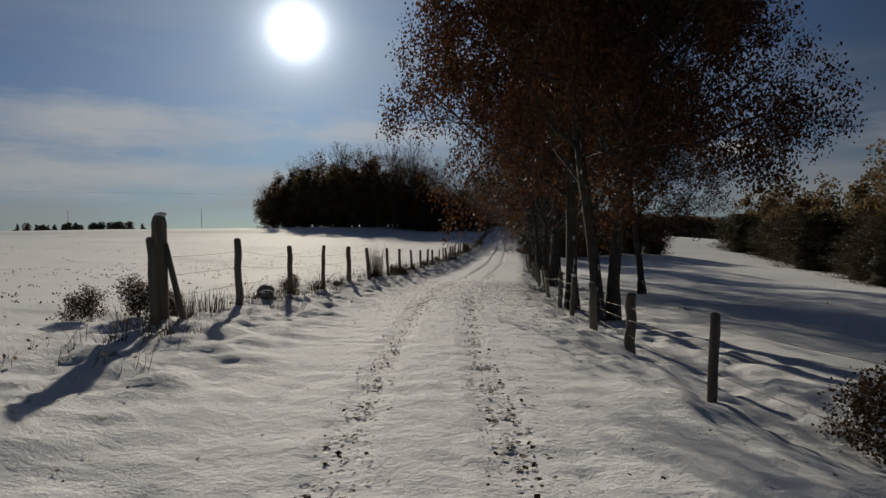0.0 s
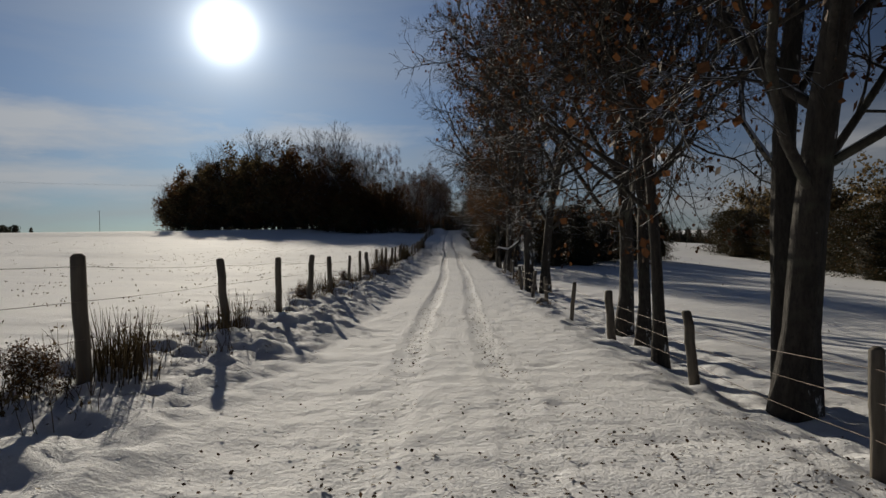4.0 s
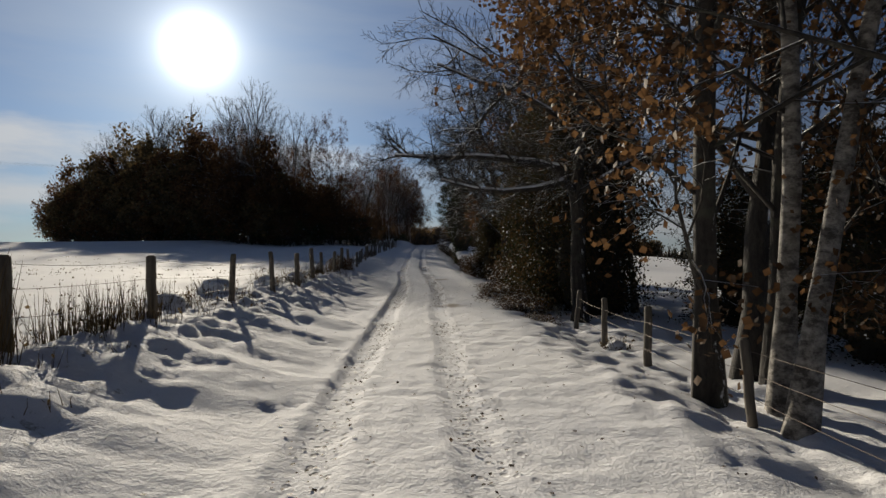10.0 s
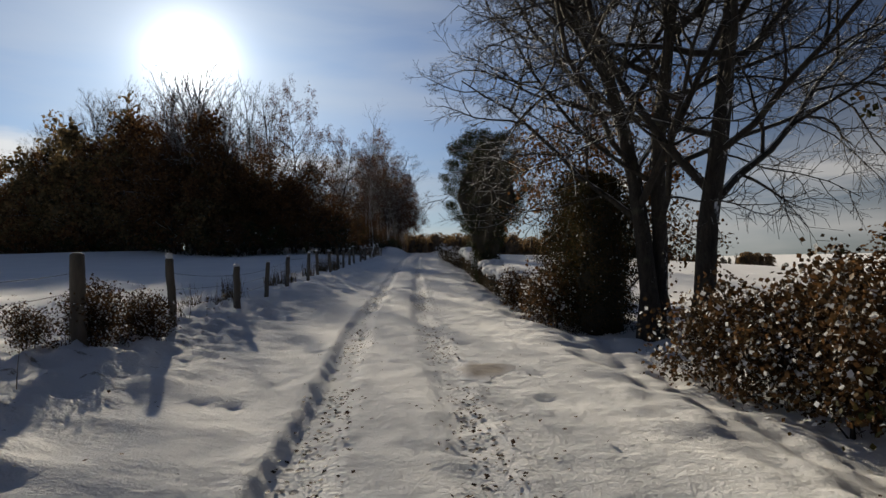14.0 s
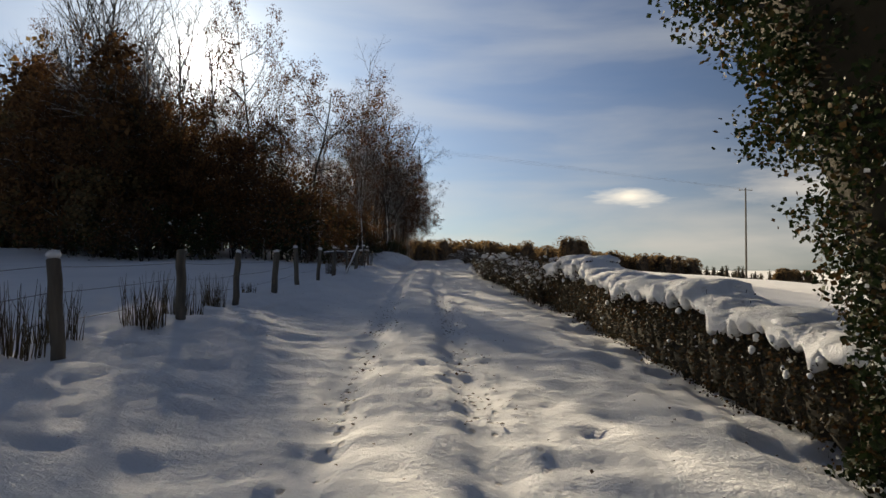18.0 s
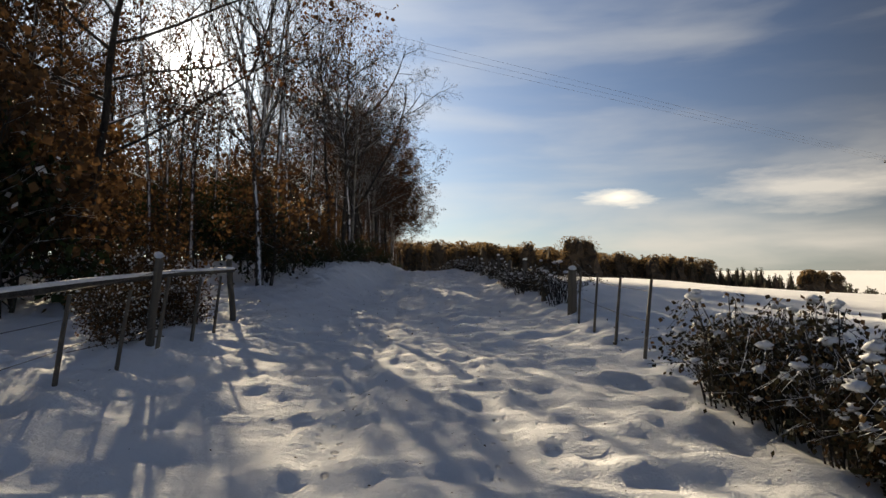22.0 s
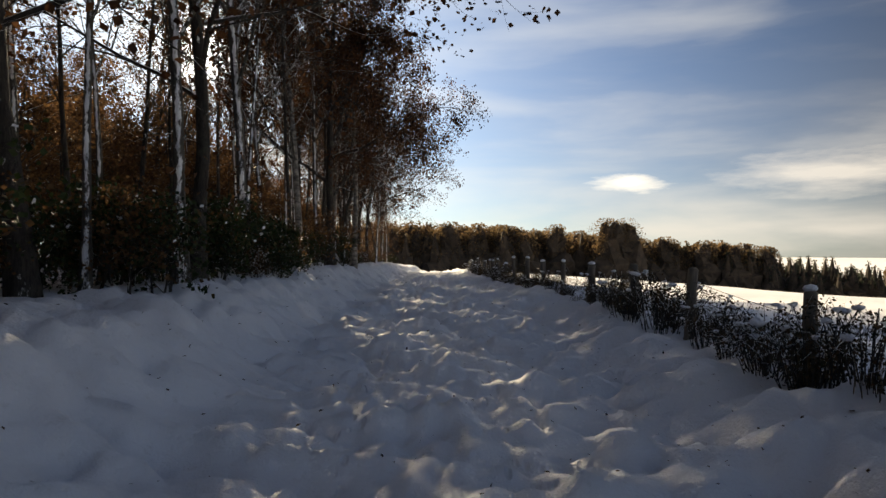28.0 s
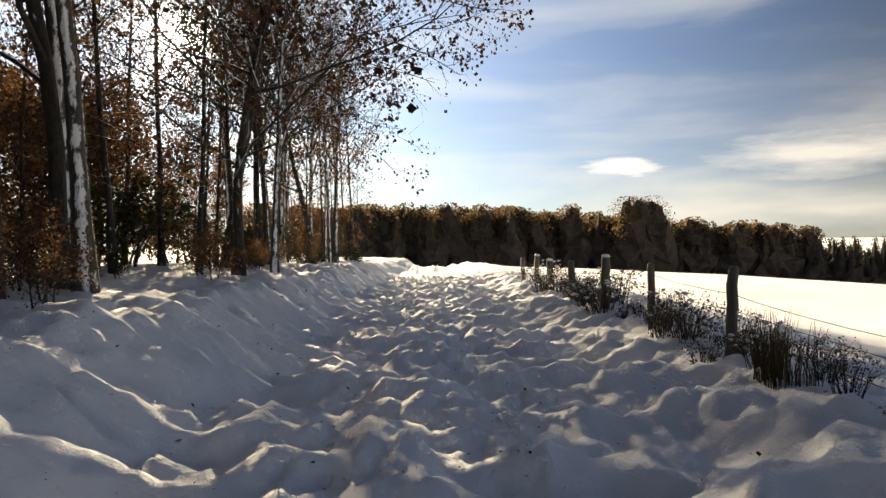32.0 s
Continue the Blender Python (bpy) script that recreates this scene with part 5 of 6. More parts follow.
def fence(name, label, line, tall, rng, caps=0.3, wires=(0.45, 0.8, 1.12), lean=4, stout=1.0):
    """Posts along a line of (u, y) with sagging wires between them; tall gives their height along the line."""
    root = thing(name, at(*line[0]), label, "fence")
    inv = root.matrix_world.inverted()
    tops = []
    for u, y in line:
        p = at(u, y)
        i = rng.randrange(4)
        post = part("post", POSTS[i], root)
        rise = float(np.interp(y, *tall)) / POST_TALL[i]
        m = pose(*p, rng.uniform(-lean, lean), rng.uniform(-lean, lean), rng.uniform(0, 360)) @ Matrix.Diagonal((*(stout * rng.uniform(0.85, 1.2),) * 2, rise * rng.uniform(0.95, 1.05), 1))
        post.matrix_local = inv @ m
        if rng.random() < caps:
            cap = part("snow_cap", CAPS[i % 2], post, "cap of snow")
            cap.matrix_local = pose(0, 0, POST_TALL[i] + 0.06)
        tops.append((p, m))
    for h in wires:
        b = Build()
        pts = []
        for (p, m), (q, n) in zip(tops, tops[1:]):
            a, c = m @ Vector((0.08, 0, h)), n @ Vector((0.08, 0, h))
            sag = rng.uniform(0.01, 0.05)
            for k in range(4):
                f = k / 4
                pts.append(a.lerp(c, f) - Vector((0, 0, sag * 4 * f * (1 - f))))
        pts.append(c)
        b.tube([inv @ v for v in pts], [0.0042] * len(pts), 4)
        part("wire", b.mesh("wire", M_WIRE), root)
    return root


rng = random.Random(3)
LEFT_LINE = [(-4.9, 9.8), (-4.75, 13.6), (-4.6, 17.4), (-4.55, 21.2), (-4.45, 25.0), (-4.35, 28.4), (-4.28, 32.3), (-4.3, 35.6), (-4.3, 40.2), (-4.3, 43.8), (-4.35, 47.3), (-4.4, 50.7), (-4.35, 54.0), (-4.4, 57.2), (-4.5, 60.3), (-4.7, 65.4), (-4.8, 68.6), (-4.85, 71.5), (-4.72, 74.4), (-4.75, 78.2), (-4.55, 81.5), (-4.48, 85.3), (-4.4, 88.9), (-4.2, 92.6), (-4.05, 95.9), (-3.98, 98.9), (-4.1, 102.2), (-4.3, 105.5), (-4.15, 108.3), (-4.1, 111.3)]
fence("field_fence", "weathered wooden posts with rusty barbed wire along the snowy field", LEFT_LINE, ((10, 35, 60, 75, 92, 106), (1.46, 1.46, 1.3, 1.28, 1.1, 1.04)), rng, 0.1, stout=1.15)
FAR_LEFT = [(-3.95, 114.3), (-3.7, 117.8), (-3.85, 121.6), (-4.05, 125.6), (-4.2, 130.7), (-4.25, 133.8), (-4.15, 137.6), (-4.2, 141.4), (-4.3, 145.0), (-4.3, 148.8), (-4.3, 152.1), (-4.08, 155.1), (-4.04, 158.9), (-3.9, 162.3), (-3.88, 165.7), (-3.95, 169.5), (-4.0, 173.6)]
fence("wood_fence", "snow-capped wooden posts with wire before the wood", FAR_LEFT, ((114, 116, 122, 131, 174), (1.34, 0.92, 0.95, 1.16, 1.26)), rng, 0.9, stout=1.1)
RIGHT_LINE = [(3.3, 4.4), (3.47, 8.2), (3.59, 12.1), (3.6, 15.2), (3.65, 18.4), (3.75, 21.7), (3.75, 25.8), (3.85, 30.8), (3.66, 34.4), (3.72, 38.7), (3.7, 43.6), (3.65, 48.4), (3.45, 52.6), (3.35, 56.2), (3.3, 60.8), (4.6, 71.8), (4.3, 75.3), (4.6, 80.0), (4.4, 83.0), (4.3, 86.4), (4.4, 90.4), (4.5, 93.6), (4.6, 96.8)]
fence("pasture_fence", "leaning weathered posts with wire beside the lower pasture", RIGHT_LINE, ((0, 100), (1.14, 1.14)), rng, 0.25, (0.4, 0.75, 1.05), 7, 1.15)


def lane_u(y):
    """The line of the lane's right-hand fence."""
    return float(np.interp(y, (170, 176, 190, 216, 228, 233, 245, 262), (3.4, 3.4, 3.55, 3.95, 3.95, 3.6, 3.6, 3.7)))


LANE_Y = [178.5, 182.0, 185.9, 189.7, 193.2, 196.5, 199.8, 202.6, 205.4, 207.9, 210.8, 213.7, 216.8, 219.4, 222.5, 225.6, 228.3, 230.9, 233.2, 236.0, 238.7, 240.9, 243.3, 246.1, 248.9, 251.6, 254.4, 257.3, 260.2, 263.0, 266.0]
fence("lane_fence", "dark wooden posts with wire among snowy brambles", [(lane_u(y), y) for y in LANE_Y], ((170, 270), (1.02, 1.02)), rng, 0.45, (0.4, 0.75, 1.0), 4, 1.15)


def end_post(u, y):
    root = thing("fence_post", at(u, y), "stout dark strainer post capped with snow beside the wire gate", "post")
    b = Build()
    b.tube([Vector((0, 0, -0.3)), Vector((0.01, 0, 0.4)), Vector((0, 0.01, 0.9)), Vector((0.01, 0, 0.99)), Vector((0.01, 0, 1.03))], [0.12, 0.105, 0.1, 0.085, 0.04], 10, True)
    part("post", b.mesh("post", M_POST), root)
    c = Build()
    c.lump(Vector((0.01, 0, 1.04)), 0.1, 0.1, 0.06, random.Random(6), 0.15)
    part("snow_cap", c.mesh("snow_cap", M_SNOW), root, "cap of snow")


end_post(3.35, 174.7)


def gate_post(u, y):
    root = thing("gate_post", at(u, y), "stout old rounded gate post with a leaning brace", "post")
    b = Build()
    r = 0.13
    b.tube([Vector((0, 0, -0.4)), Vector((0.01, 0, 0.5)), Vector((0, 0.01, 1.2)), Vector((0.01, 0, 1.72)), Vector((0.01, 0, 1.82)), Vector((0.01, 0, 1.87))], [r * 1.1, r, r * 1.02, r, r * 0.8, r * 0.35], 10, True)
    part("post", b.mesh("post", M_POST), root)
    c = Build()
    c.tube([Vector((0.42, 0.1, -0.2)), Vector((0.26, 0.05, 0.6)), Vector((0.12, 0.0, 1.35))], [0.06, 0.055, 0.05], 7, True)
    part("brace", c.mesh("brace", M_POST), root)
    s = Build()
    s.lump(Vector((0.03, 0.02, 1.86)), r * 0.85, r * 0.85, 0.05, random.Random(4), 0.15)
    part("snow_cap", s.mesh("snow_cap", M_SNOW), root, "cap of snow")


gate_post(-5.0, 10.2)
for u, y, s, a in ((-5.6, 10.6, 0.42, 20), (-6.5, 10.2, 0.36, 140), (-5.4, 11.4, 0.3, 60), (-4.8, 18.0, 0.35, 210), (-4.5, 35.0, 0.3, 0), (-4.6, 47.5, 0.3, 80), (-4.5, 64.0, 0.35, 30), (-4.6, 54.6, 0.3, 300), (-4.0, 111.6, 0.42, 40), (-4.4, 112.4, 0.45, 110), (-3.9, 112.9, 0.4, 220), (-4.2, 113.6, 0.42, 300), (-4.5, 110.9, 0.3, 10), (-4.1, 63.2, 0.4, 90), (-4.3, 62.6, 0.36, 200)):
    put(scrub, at(u, y), a, s, "clump of dead weeds and brambles on the bank")
for u, y, s, a in ((3.2, 98.6, 0.9, 10), (3.4, 100.4, 1.1, 70), (3.2, 102.4, 1.2, 130), (3.3, 104.3, 1.1, 200), (3.3, 106.2, 1.0, 280), (3.5, 96.8, 0.7, 30)):
    put(scrub, at(u, y, 0.1), a, (s, s, 0.3 * s), "flattened brash of fallen twigs on the snow")


def puddle(u, y, rx, ry):
    rng = random.Random(8)
    b = Build()
    n = 26
    c = at(u, y)
    b.v.append(Vector((0, 0, 0.012)))
    rings = 5
    for r in range(1, rings + 1):
        for k in range(n):
            a = 6.2832 * k / n
            w = r / rings * (1 + 0.22 * math.sin(3 * a + 1) + 0.12 * math.sin(7 * a))
            p = Vector((rx * w * math.cos(a), ry * w * math.sin(a), 0))
            p.z = at(u + p.x, y + p.y).z - c.z + 0.014 - 0.012 * r / rings
            b.v.append(p)
    for k in range(n):
        b.f.append((0, 1 + k, 1 + (k + 1) % n))
    for r in range(rings - 1):
        for k in range(n):
            i, i2 = 1 + r * n + k, 1 + r * n + (k + 1) % n
            b.f.append((i, i + n, i2 + n, i2))
    ob = new("frozen_puddle", b.mesh("frozen_puddle", M_MUD))
    ob.matrix_world = pose(*c)
    tagged(ob, "muddy frozen puddle showing through the snow on the track", "puddle")


puddle(0.95, 99.0, 0.62, 0.95)
puddle(1.1, 112.3, 0.4, 0.7)


# ---- the hedge ----
def drape(build, o, u, y0, y1, half, top):
    """A soft crust of snow along a hedge, hanging down both sides in uneven lobes and tucked in below."""
    rows = int((y1 - y0) / 0.07)
    first = len(build.v)
    for r in range(rows + 1):
        y = y0 + (y1 - y0) * r / rows
        g = at(u, y) - o + Vector((0, 0, top(y)))
        w = half * (1 + 0.14 * float(swell(0.0, y, 0.9, 3)))
        drop = [max(0.03, 0.11 + 0.13 * float(swell(4.0 * k, y, 0.42, 5 + k)) + 0.07 * float(swell(4.0 * k, y, 0.17, 9 + k))) for k in (0, 1)]
        puff = [0.03 * float(swell(0.3 * k, y, 0.5, 11)) + 0.018 * float(swell(0.3 * k, y, 0.2, 2)) for k in range(7)]
        line = [(-w + 0.12, -drop[0] + 0.01), (-w - 0.005, -drop[0] - 0.03), (-w - 0.055, -drop[0] + 0.01), (-w - 0.065 - puff[0], -drop[0] * 0.45), (-w - 0.02 - puff[1], 0.03 + puff[1])]
        line += [(-0.62 * w, 0.09 + puff[2]), (-0.2 * w, 0.12 + puff[3]), (0.2 * w, 0.12 + puff[4]), (0.62 * w, 0.09 + puff[5])]
        line += [(w + 0.02 + puff[5], 0.03 + puff[5]), (w + 0.065 + puff[6], -drop[1] * 0.45), (w + 0.055, -drop[1] + 0.01), (w + 0.005, -drop[1] - 0.03), (w - 0.12, -drop[1] + 0.01)]
        build.v.extend(g + Vector((a, 0, b)) for a, b in line)
    n = 14
    for r in range(rows):
        for k in range(n - 1):
            i = first + r * n + k
            build.f.append((i, i + 1, i + n + 1, i + n))


def hedge(name, label, u, y0, y1, wide, tall, seed, snow=True, density=230, ragged=0.12, rise=0.0):
    """A clipped hedge: a tangle of stems and leaves with snow lying on its top."""
    rng = random.Random(seed)
    o = at(u, y0)
    root = thing(name, o, label, "hedge")
    stems, leaf, white, shade = Build(), Build(), Build(), Build()
    y = y0
    while y < y1:
        g = at(u, y) - o
        top = (tall + rise * (y - y0)) * (1 + ragged * math.sin(y * 1.1 + seed) + 0.5 * ragged * math.sin(y * 3.3))
        for k in range(8 if density > 100 else 14):
            p = g + Vector((rng.uniform(-wide, wide) * 0.3, rng.uniform(-0.2, 0.2), -0.1))
            q = g + Vector((rng.uniform(-wide, wide) * 0.5, rng.uniform(-0.3, 0.3), top * rng.uniform(0.7, 1.08)))
            m = p.lerp(q, 0.5) + any_way(rng) * 0.1
            stems.tube([p, m, q], [0.014, 0.01, 0.004], 3)
        for k in range(int(density * 2.6)):
            f = rng.random()
            z = top * (1 - f * f * 0.98)
            r = wide * 0.5 * (0.75 + 0.25 * math.sin(f * 3)) * (0.65 + 0.5 * rng.random())
            p = g + Vector((r * rng.choice((-1, 1)) * (1 if z < top * 0.85 else rng.random()), rng.uniform(-0.22, 0.22), z))
            leaf.leaf(p, any_way(rng), any_way(rng), rng.uniform(0.028, 0.06), 0.42)
        if density > 300:
            # dark lumps inside the hedge, painted as its inner shade
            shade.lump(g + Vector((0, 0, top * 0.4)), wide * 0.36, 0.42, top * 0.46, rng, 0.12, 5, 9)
        if snow and density > 300:
            for k in range(3):
                a = rng.uniform(-1, 1)
                size = rng.uniform(0.1, 0.17)
                white.lump(g + Vector((a * wide * 0.4, rng.uniform(-0.2, 0.2), top + 0.05 - 0.06 * a * a)), size * 1.3, size * 1.6, size * 0.5, rng, 0.1, 6, 10)
            for k in range(2):
                side, hang = rng.choice((-1, 1)), 0.3 * rng.random() ** 1.5
                size = rng.uniform(0.022, 0.042)
                white.lump(g + Vector((side * wide * (0.52 + 0.06 * rng.random()), rng.uniform(-0.2, 0.2), top - 0.12 - hang)), size * rng.uniform(0.8, 1.2), size * rng.uniform(1.0, 1.7), size * rng.uniform(0.8, 1.4), rng, 0.22, 5, 8)
        if snow:
            for k in range(1 if density > 300 else 2 if density > 100 else rng.random() < 0.35):
                s = rng.uniform(0.09, 0.17) * (1 if density > 100 else 0.8)
                white.lump(g + Vector((rng.uniform(-0.4, 0.4) * wide, rng.uniform(-0.2, 0.2), top * rng.uniform(0.93, 1.02))), s * 1.2, s * 1.5, s * 0.55, rng, 0.3)
            for k in range(rng.random() < 0.35):
                s = rng.uniform(0.03, 0.06)
                white.lump(g + Vector((rng.choice((-0.5, 0.5)) * wide * rng.uniform(0.8, 1.05), rng.uniform(-0.2, 0.2), top * (1 - 0.7 * rng.random() ** 2))), s, s, s * 0.8, rng, 0.3)
        y += 0.4
    if snow and density > 300:
        drape(white, o, u, y0, y1, wide * 0.5, lambda v: (tall + rise * (v - y0)) * (1 + ragged * math.sin(v * 1.1 + seed) + 0.5 * ragged * math.sin(v * 3.3)))
    tagged(part("stem_tangle", stems.mesh("stem_tangle", M_BARK), root), "thin hedge stems", kind="stuff")
    part("foliage", leaf.mesh("foliage", M_HEDGE, False), root)
    if shade.v:
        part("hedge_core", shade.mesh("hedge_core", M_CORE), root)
    if snow:
        tagged(part("snow", white.mesh("snow", M_SNOW), root), "snow lying on the hedge", kind="stuff")
    return root


hedge("hedge", "low clipped hedge of brown leaves under a thick crust of snow", 4.15, 125.5, 149, 0.95, 0.98, 5, True, 330, 0.07, 0.017)


def bramble(u, y, size, seed, leafy=1.0):
    """A clump of arching canes with leaves along them and a little snow caught on top."""
    rng = random.Random(seed)
    root = thing("bramble", at(u, y), "arching bramble canes with dark withered leaves and caught snow", "bramble", "brambles along the lane")
    canes, leaf, white = Build(), Build(), Build()
    for _ in range(int(26 * size) + 8):
        a, r = rng.uniform(0, 6.283), rng.uniform(0, 0.35) * size
        p = Vector((r * math.cos(a), r * math.sin(a), -0.06))
        out = Vector((math.cos(a), math.sin(a), 0)) * rng.uniform(0.15, 0.8) * size
        h = rng.uniform(0.55, 1.2) * size
        pts = [p, p + out * 0.3 + Vector((0, 0, h * 0.65)), p + out * 0.7 + Vector((0, 0, h)), p + out * 1.2 + Vector((rng.uniform(-0.1, 0.1), rng.uniform(-0.1, 0.1), h * rng.uniform(0.6, 1.0)))]
        canes.tube(pts, [0.011, 0.009, 0.006, 0.003], 3)
        for _ in range(int(rng.uniform(8, 26) * leafy)):
            f = 3 * rng.random() ** 0.7
            i = min(int(f), 2)
            q = pts[i].lerp(pts[i + 1], f - i) + any_way(rng) * 0.09
            leaf.leaf(q, (any_way(rng) + Vector((0, 0, -0.5))).normalized(), any_way(rng), rng.uniform(0.03, 0.068), 0.4)
        if rng.random() < 0.3:
            s = rng.uniform(0.025, 0.06) * (0.6 + 0.4 * size) * (1.7 if leafy > 2 and rng.random() < 0.5 else 1)
            white.lump(pts[2] + Vector((0, 0, 0.01)), s * 1.4, s * 1.4, s * 0.7, rng, 0.35)
    tagged(part("cane_tangle", canes.mesh("cane_tangle", M_BARK), root), "thin arching canes", kind="stuff")
    part("foliage", leaf.mesh("foliage", M_HEDGE, False), root)
    if white.v:
        tagged(part("snow", white.mesh("snow", M_SNOW), root), "snow caught on the canes", kind="stuff")
    return root


def hedge_bush(u, y, seed):
    """A dense leafy bush of the grown-out hedge: stems, a mass of leaves and snow caught among them."""
    rng = random.Random(seed)
    root = thing("hedge_bush", at(u, y), "dense dark leafy bush of a grown-out hedge dusted with snow", "bush", "bushes of the grown-out hedge")
    stems, leaf, white, shade = Build(), Build(), Build(), Build()
    knobs = [(Vector((rng.uniform(-0.28, 0.28), rng.uniform(-0.3, 0.3), rng.uniform(0.35, 0.95))), rng.uniform(0.24, 0.4)) for _ in range(9)]
    for c, r in knobs:
        stems.tube([Vector((c.x * 0.4, c.y * 0.4, -0.1)), c * 0.55 + any_way(rng) * 0.05, c + Vector((0, 0, r * 1.15))], [0.018, 0.012, 0.004], 3)
        # each knob gets a dark lump for the shade between its leaves
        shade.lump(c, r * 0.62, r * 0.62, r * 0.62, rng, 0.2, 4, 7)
        for _ in range(430):
            d = any_way(rng)
            p = c + d * r * (0.72 + 0.5 * rng.random() ** 2)
            if p.z < 0.02:
                continue
            leaf.leaf(p, (d + any_way(rng) * 0.9 + Vector((0, 0, -0.35))).normalized(), any_way(rng), rng.uniform(0.035, 0.075), 0.45)
        for _ in range(13):
            d = any_way(rng)
            d.z = abs(d.z) * 1.4 + 0.1
            d.normalize()
            k = rng.uniform(0.02, 0.055)
            white.lump(c + d * r * 1.02, k * 1.3, k * 1.4, k * 0.6, rng, 0.3, 4, 6)
    tagged(part("stem_tangle", stems.mesh("stem_tangle", M_BARK), root), "thin hedge stems", kind="stuff")
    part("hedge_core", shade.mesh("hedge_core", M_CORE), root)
    part("foliage", leaf.mesh("foliage", M_HEDGE, False), root)
    tagged(part("snow", white.mesh("snow", M_SNOW), root), "snow caught among the leaves", kind="stuff")
    return root


BUSHES = [hedge_bush(4.05, 149.3, 331), hedge_bush(3.95, 149.9, 332)]
rng = random.Random(33)
for k in range(27):
    tall = rng.uniform(0.78, 1.12)
    put(BUSHES[k % 2], at(3.95 + rng.uniform(-0.18, 0.22), 150.4 + 0.47 * k), rng.uniform(0, 360), (rng.uniform(0.85, 1.1), rng.uniform(0.9, 1.1), tall))

for k in range(9):
    put(BUSHES[k % 2], at(3.7 + rng.uniform(-0.2, 0.25), 163.0 + 0.6 * k), rng.uniform(0, 360), (rng.uniform(0.8, 1.0), rng.uniform(0.8, 1.0), rng.uniform(0.62, 0.85)))

CLUMPS = [bramble(3.5, 176.6, 1.0, 301, 1.6), bramble(3.6, 178.0, 0.9, 302, 1.2), bramble(3.7, 179.4, 0.7, 303, 1.0), bramble(3.8, 200.6, 0.6, 304, 0.7), bramble(4.0, 149.6, 1.2, 305, 2.4)]
rng = random.Random(15)
for k in range(15):
    put(CLUMPS[4], at(3.95 + rng.uniform(-0.35, 0.4), 149.6 + 0.83 * k), rng.uniform(0, 360), rng.uniform(0.85, 1.1))
for k in range(26):
    y = 161.6 + 0.24 * k
    put(CLUMPS[rng.randrange(2)], at(3.6 + rng.uniform(-0.4, 0.5), y), rng.uniform(0, 360), rng.uniform(0.8, 1.15))
y = 180.2
while y < 262:
    dense = y < 200
    wave = 0.5 + 0.5 * math.sin(y * 0.9) * math.sin(y * 0.37 + 1)
    u = lane_u(y) + rng.uniform(-0.3, 0.35)
    s = (0.45 + 0.38 * wave if dense else 0.32 + 0.42 * wave * rng.uniform(0.4, 1)) * rng.uniform(0.85, 1.15)
    if 210.5 < y < 222.5 or y > 254:
        dense, s = True, rng.uniform(0.5, 0.85)
    put(CLUMPS[rng.randrange(3) if dense or rng.random() < 0.55 else 3], at(u, y), rng.uniform(0, 360), s)
    y += rng.uniform(0.35, 0.8) if dense else rng.uniform(0.35, 0.85)


# ---- the field gate of leaning stakes ----
def stake_gate(name, label, places, height, lean):
    root = thing(name, at(*places[0]), label, "gate")
    inv = root.matrix_world.inverted()
    b = Build()
    b.tube([Vector((0, 0, -0.1)), Vector((0, 0, height * 0.5)), Vector((0.01, 0, height))], [0.028, 0.026, 0.022], 6, True)
    me = b.mesh("stake", M_POST)
    tops = []
    for k, (u, y) in enumerate(places):
        s = part("stake", me, root)
        m = pose(*at(u, y), 0, lean, 15 * k)
        s.matrix_local = inv @ m
        tops.append(m @ Vector((0, 0, height * 0.85)))
    for h in (0.0, -0.45):
        w = Build()
        w.tube([inv @ (t + Vector((0, 0, h))) for t in tops], [0.005] * len(tops), 4)
        part("wire", w.mesh("wire", M_WIRE), root)
    return root


stake_gate("wire_gate", "thin leaning stakes and wire closing the field opening", [(3.2, 169.6), (3.2, 171.0), (3.25, 172.5), (3.3, 173.9)], 1.15, 5)
stake_gate("wire_gate", "thin stakes and wire before the wood", [(-3.8, 166.9), (-3.65, 167.9), (-3.55, 168.8), (-3.5, 169.9), (-3.5, 170.9)], 0.95, 8)


def rail(name, label, a, b, radius):
    root = thing(name, at(*a[:2]), label, "rail")
    inv = root.matrix_world.inverted()
    p, q = at(*a[:2]) + Vector((0, 0, a[2])), at(*b[:2]) + Vector((0, 0, b[2]))
    t, s = Build(), Build()
    pts = [inv @ p.lerp(q, k / 6) + Vector((0, 0, 0.03 * math.sin(k * 1.7))) for k in range(7)]
    t.tube(pts, [radius * (1.1 - 0.05 * k) for k in range(7)], 7, True)
    part("pole", t.mesh("pole", M_BARK), root)
    s.tube([v + Vector((0, 0, radius * 0.8)) for v in pts], [radius * 0.75] * 7, 6)
    part("snow", s.mesh("snow", M_SNOW), root, "strip of snow on the rail")
    return root


rail("fence_rail", "snow-covered pole nailed across the fence posts", (-4.1, 156.6, 1.02), (-3.97, 173.5, 1.1), 0.05)
rail("fence_rail", "fallen pole leaning against the fence post", (-3.75, 160.7, 0.0), (-3.8, 165.7, 1.25), 0.05)


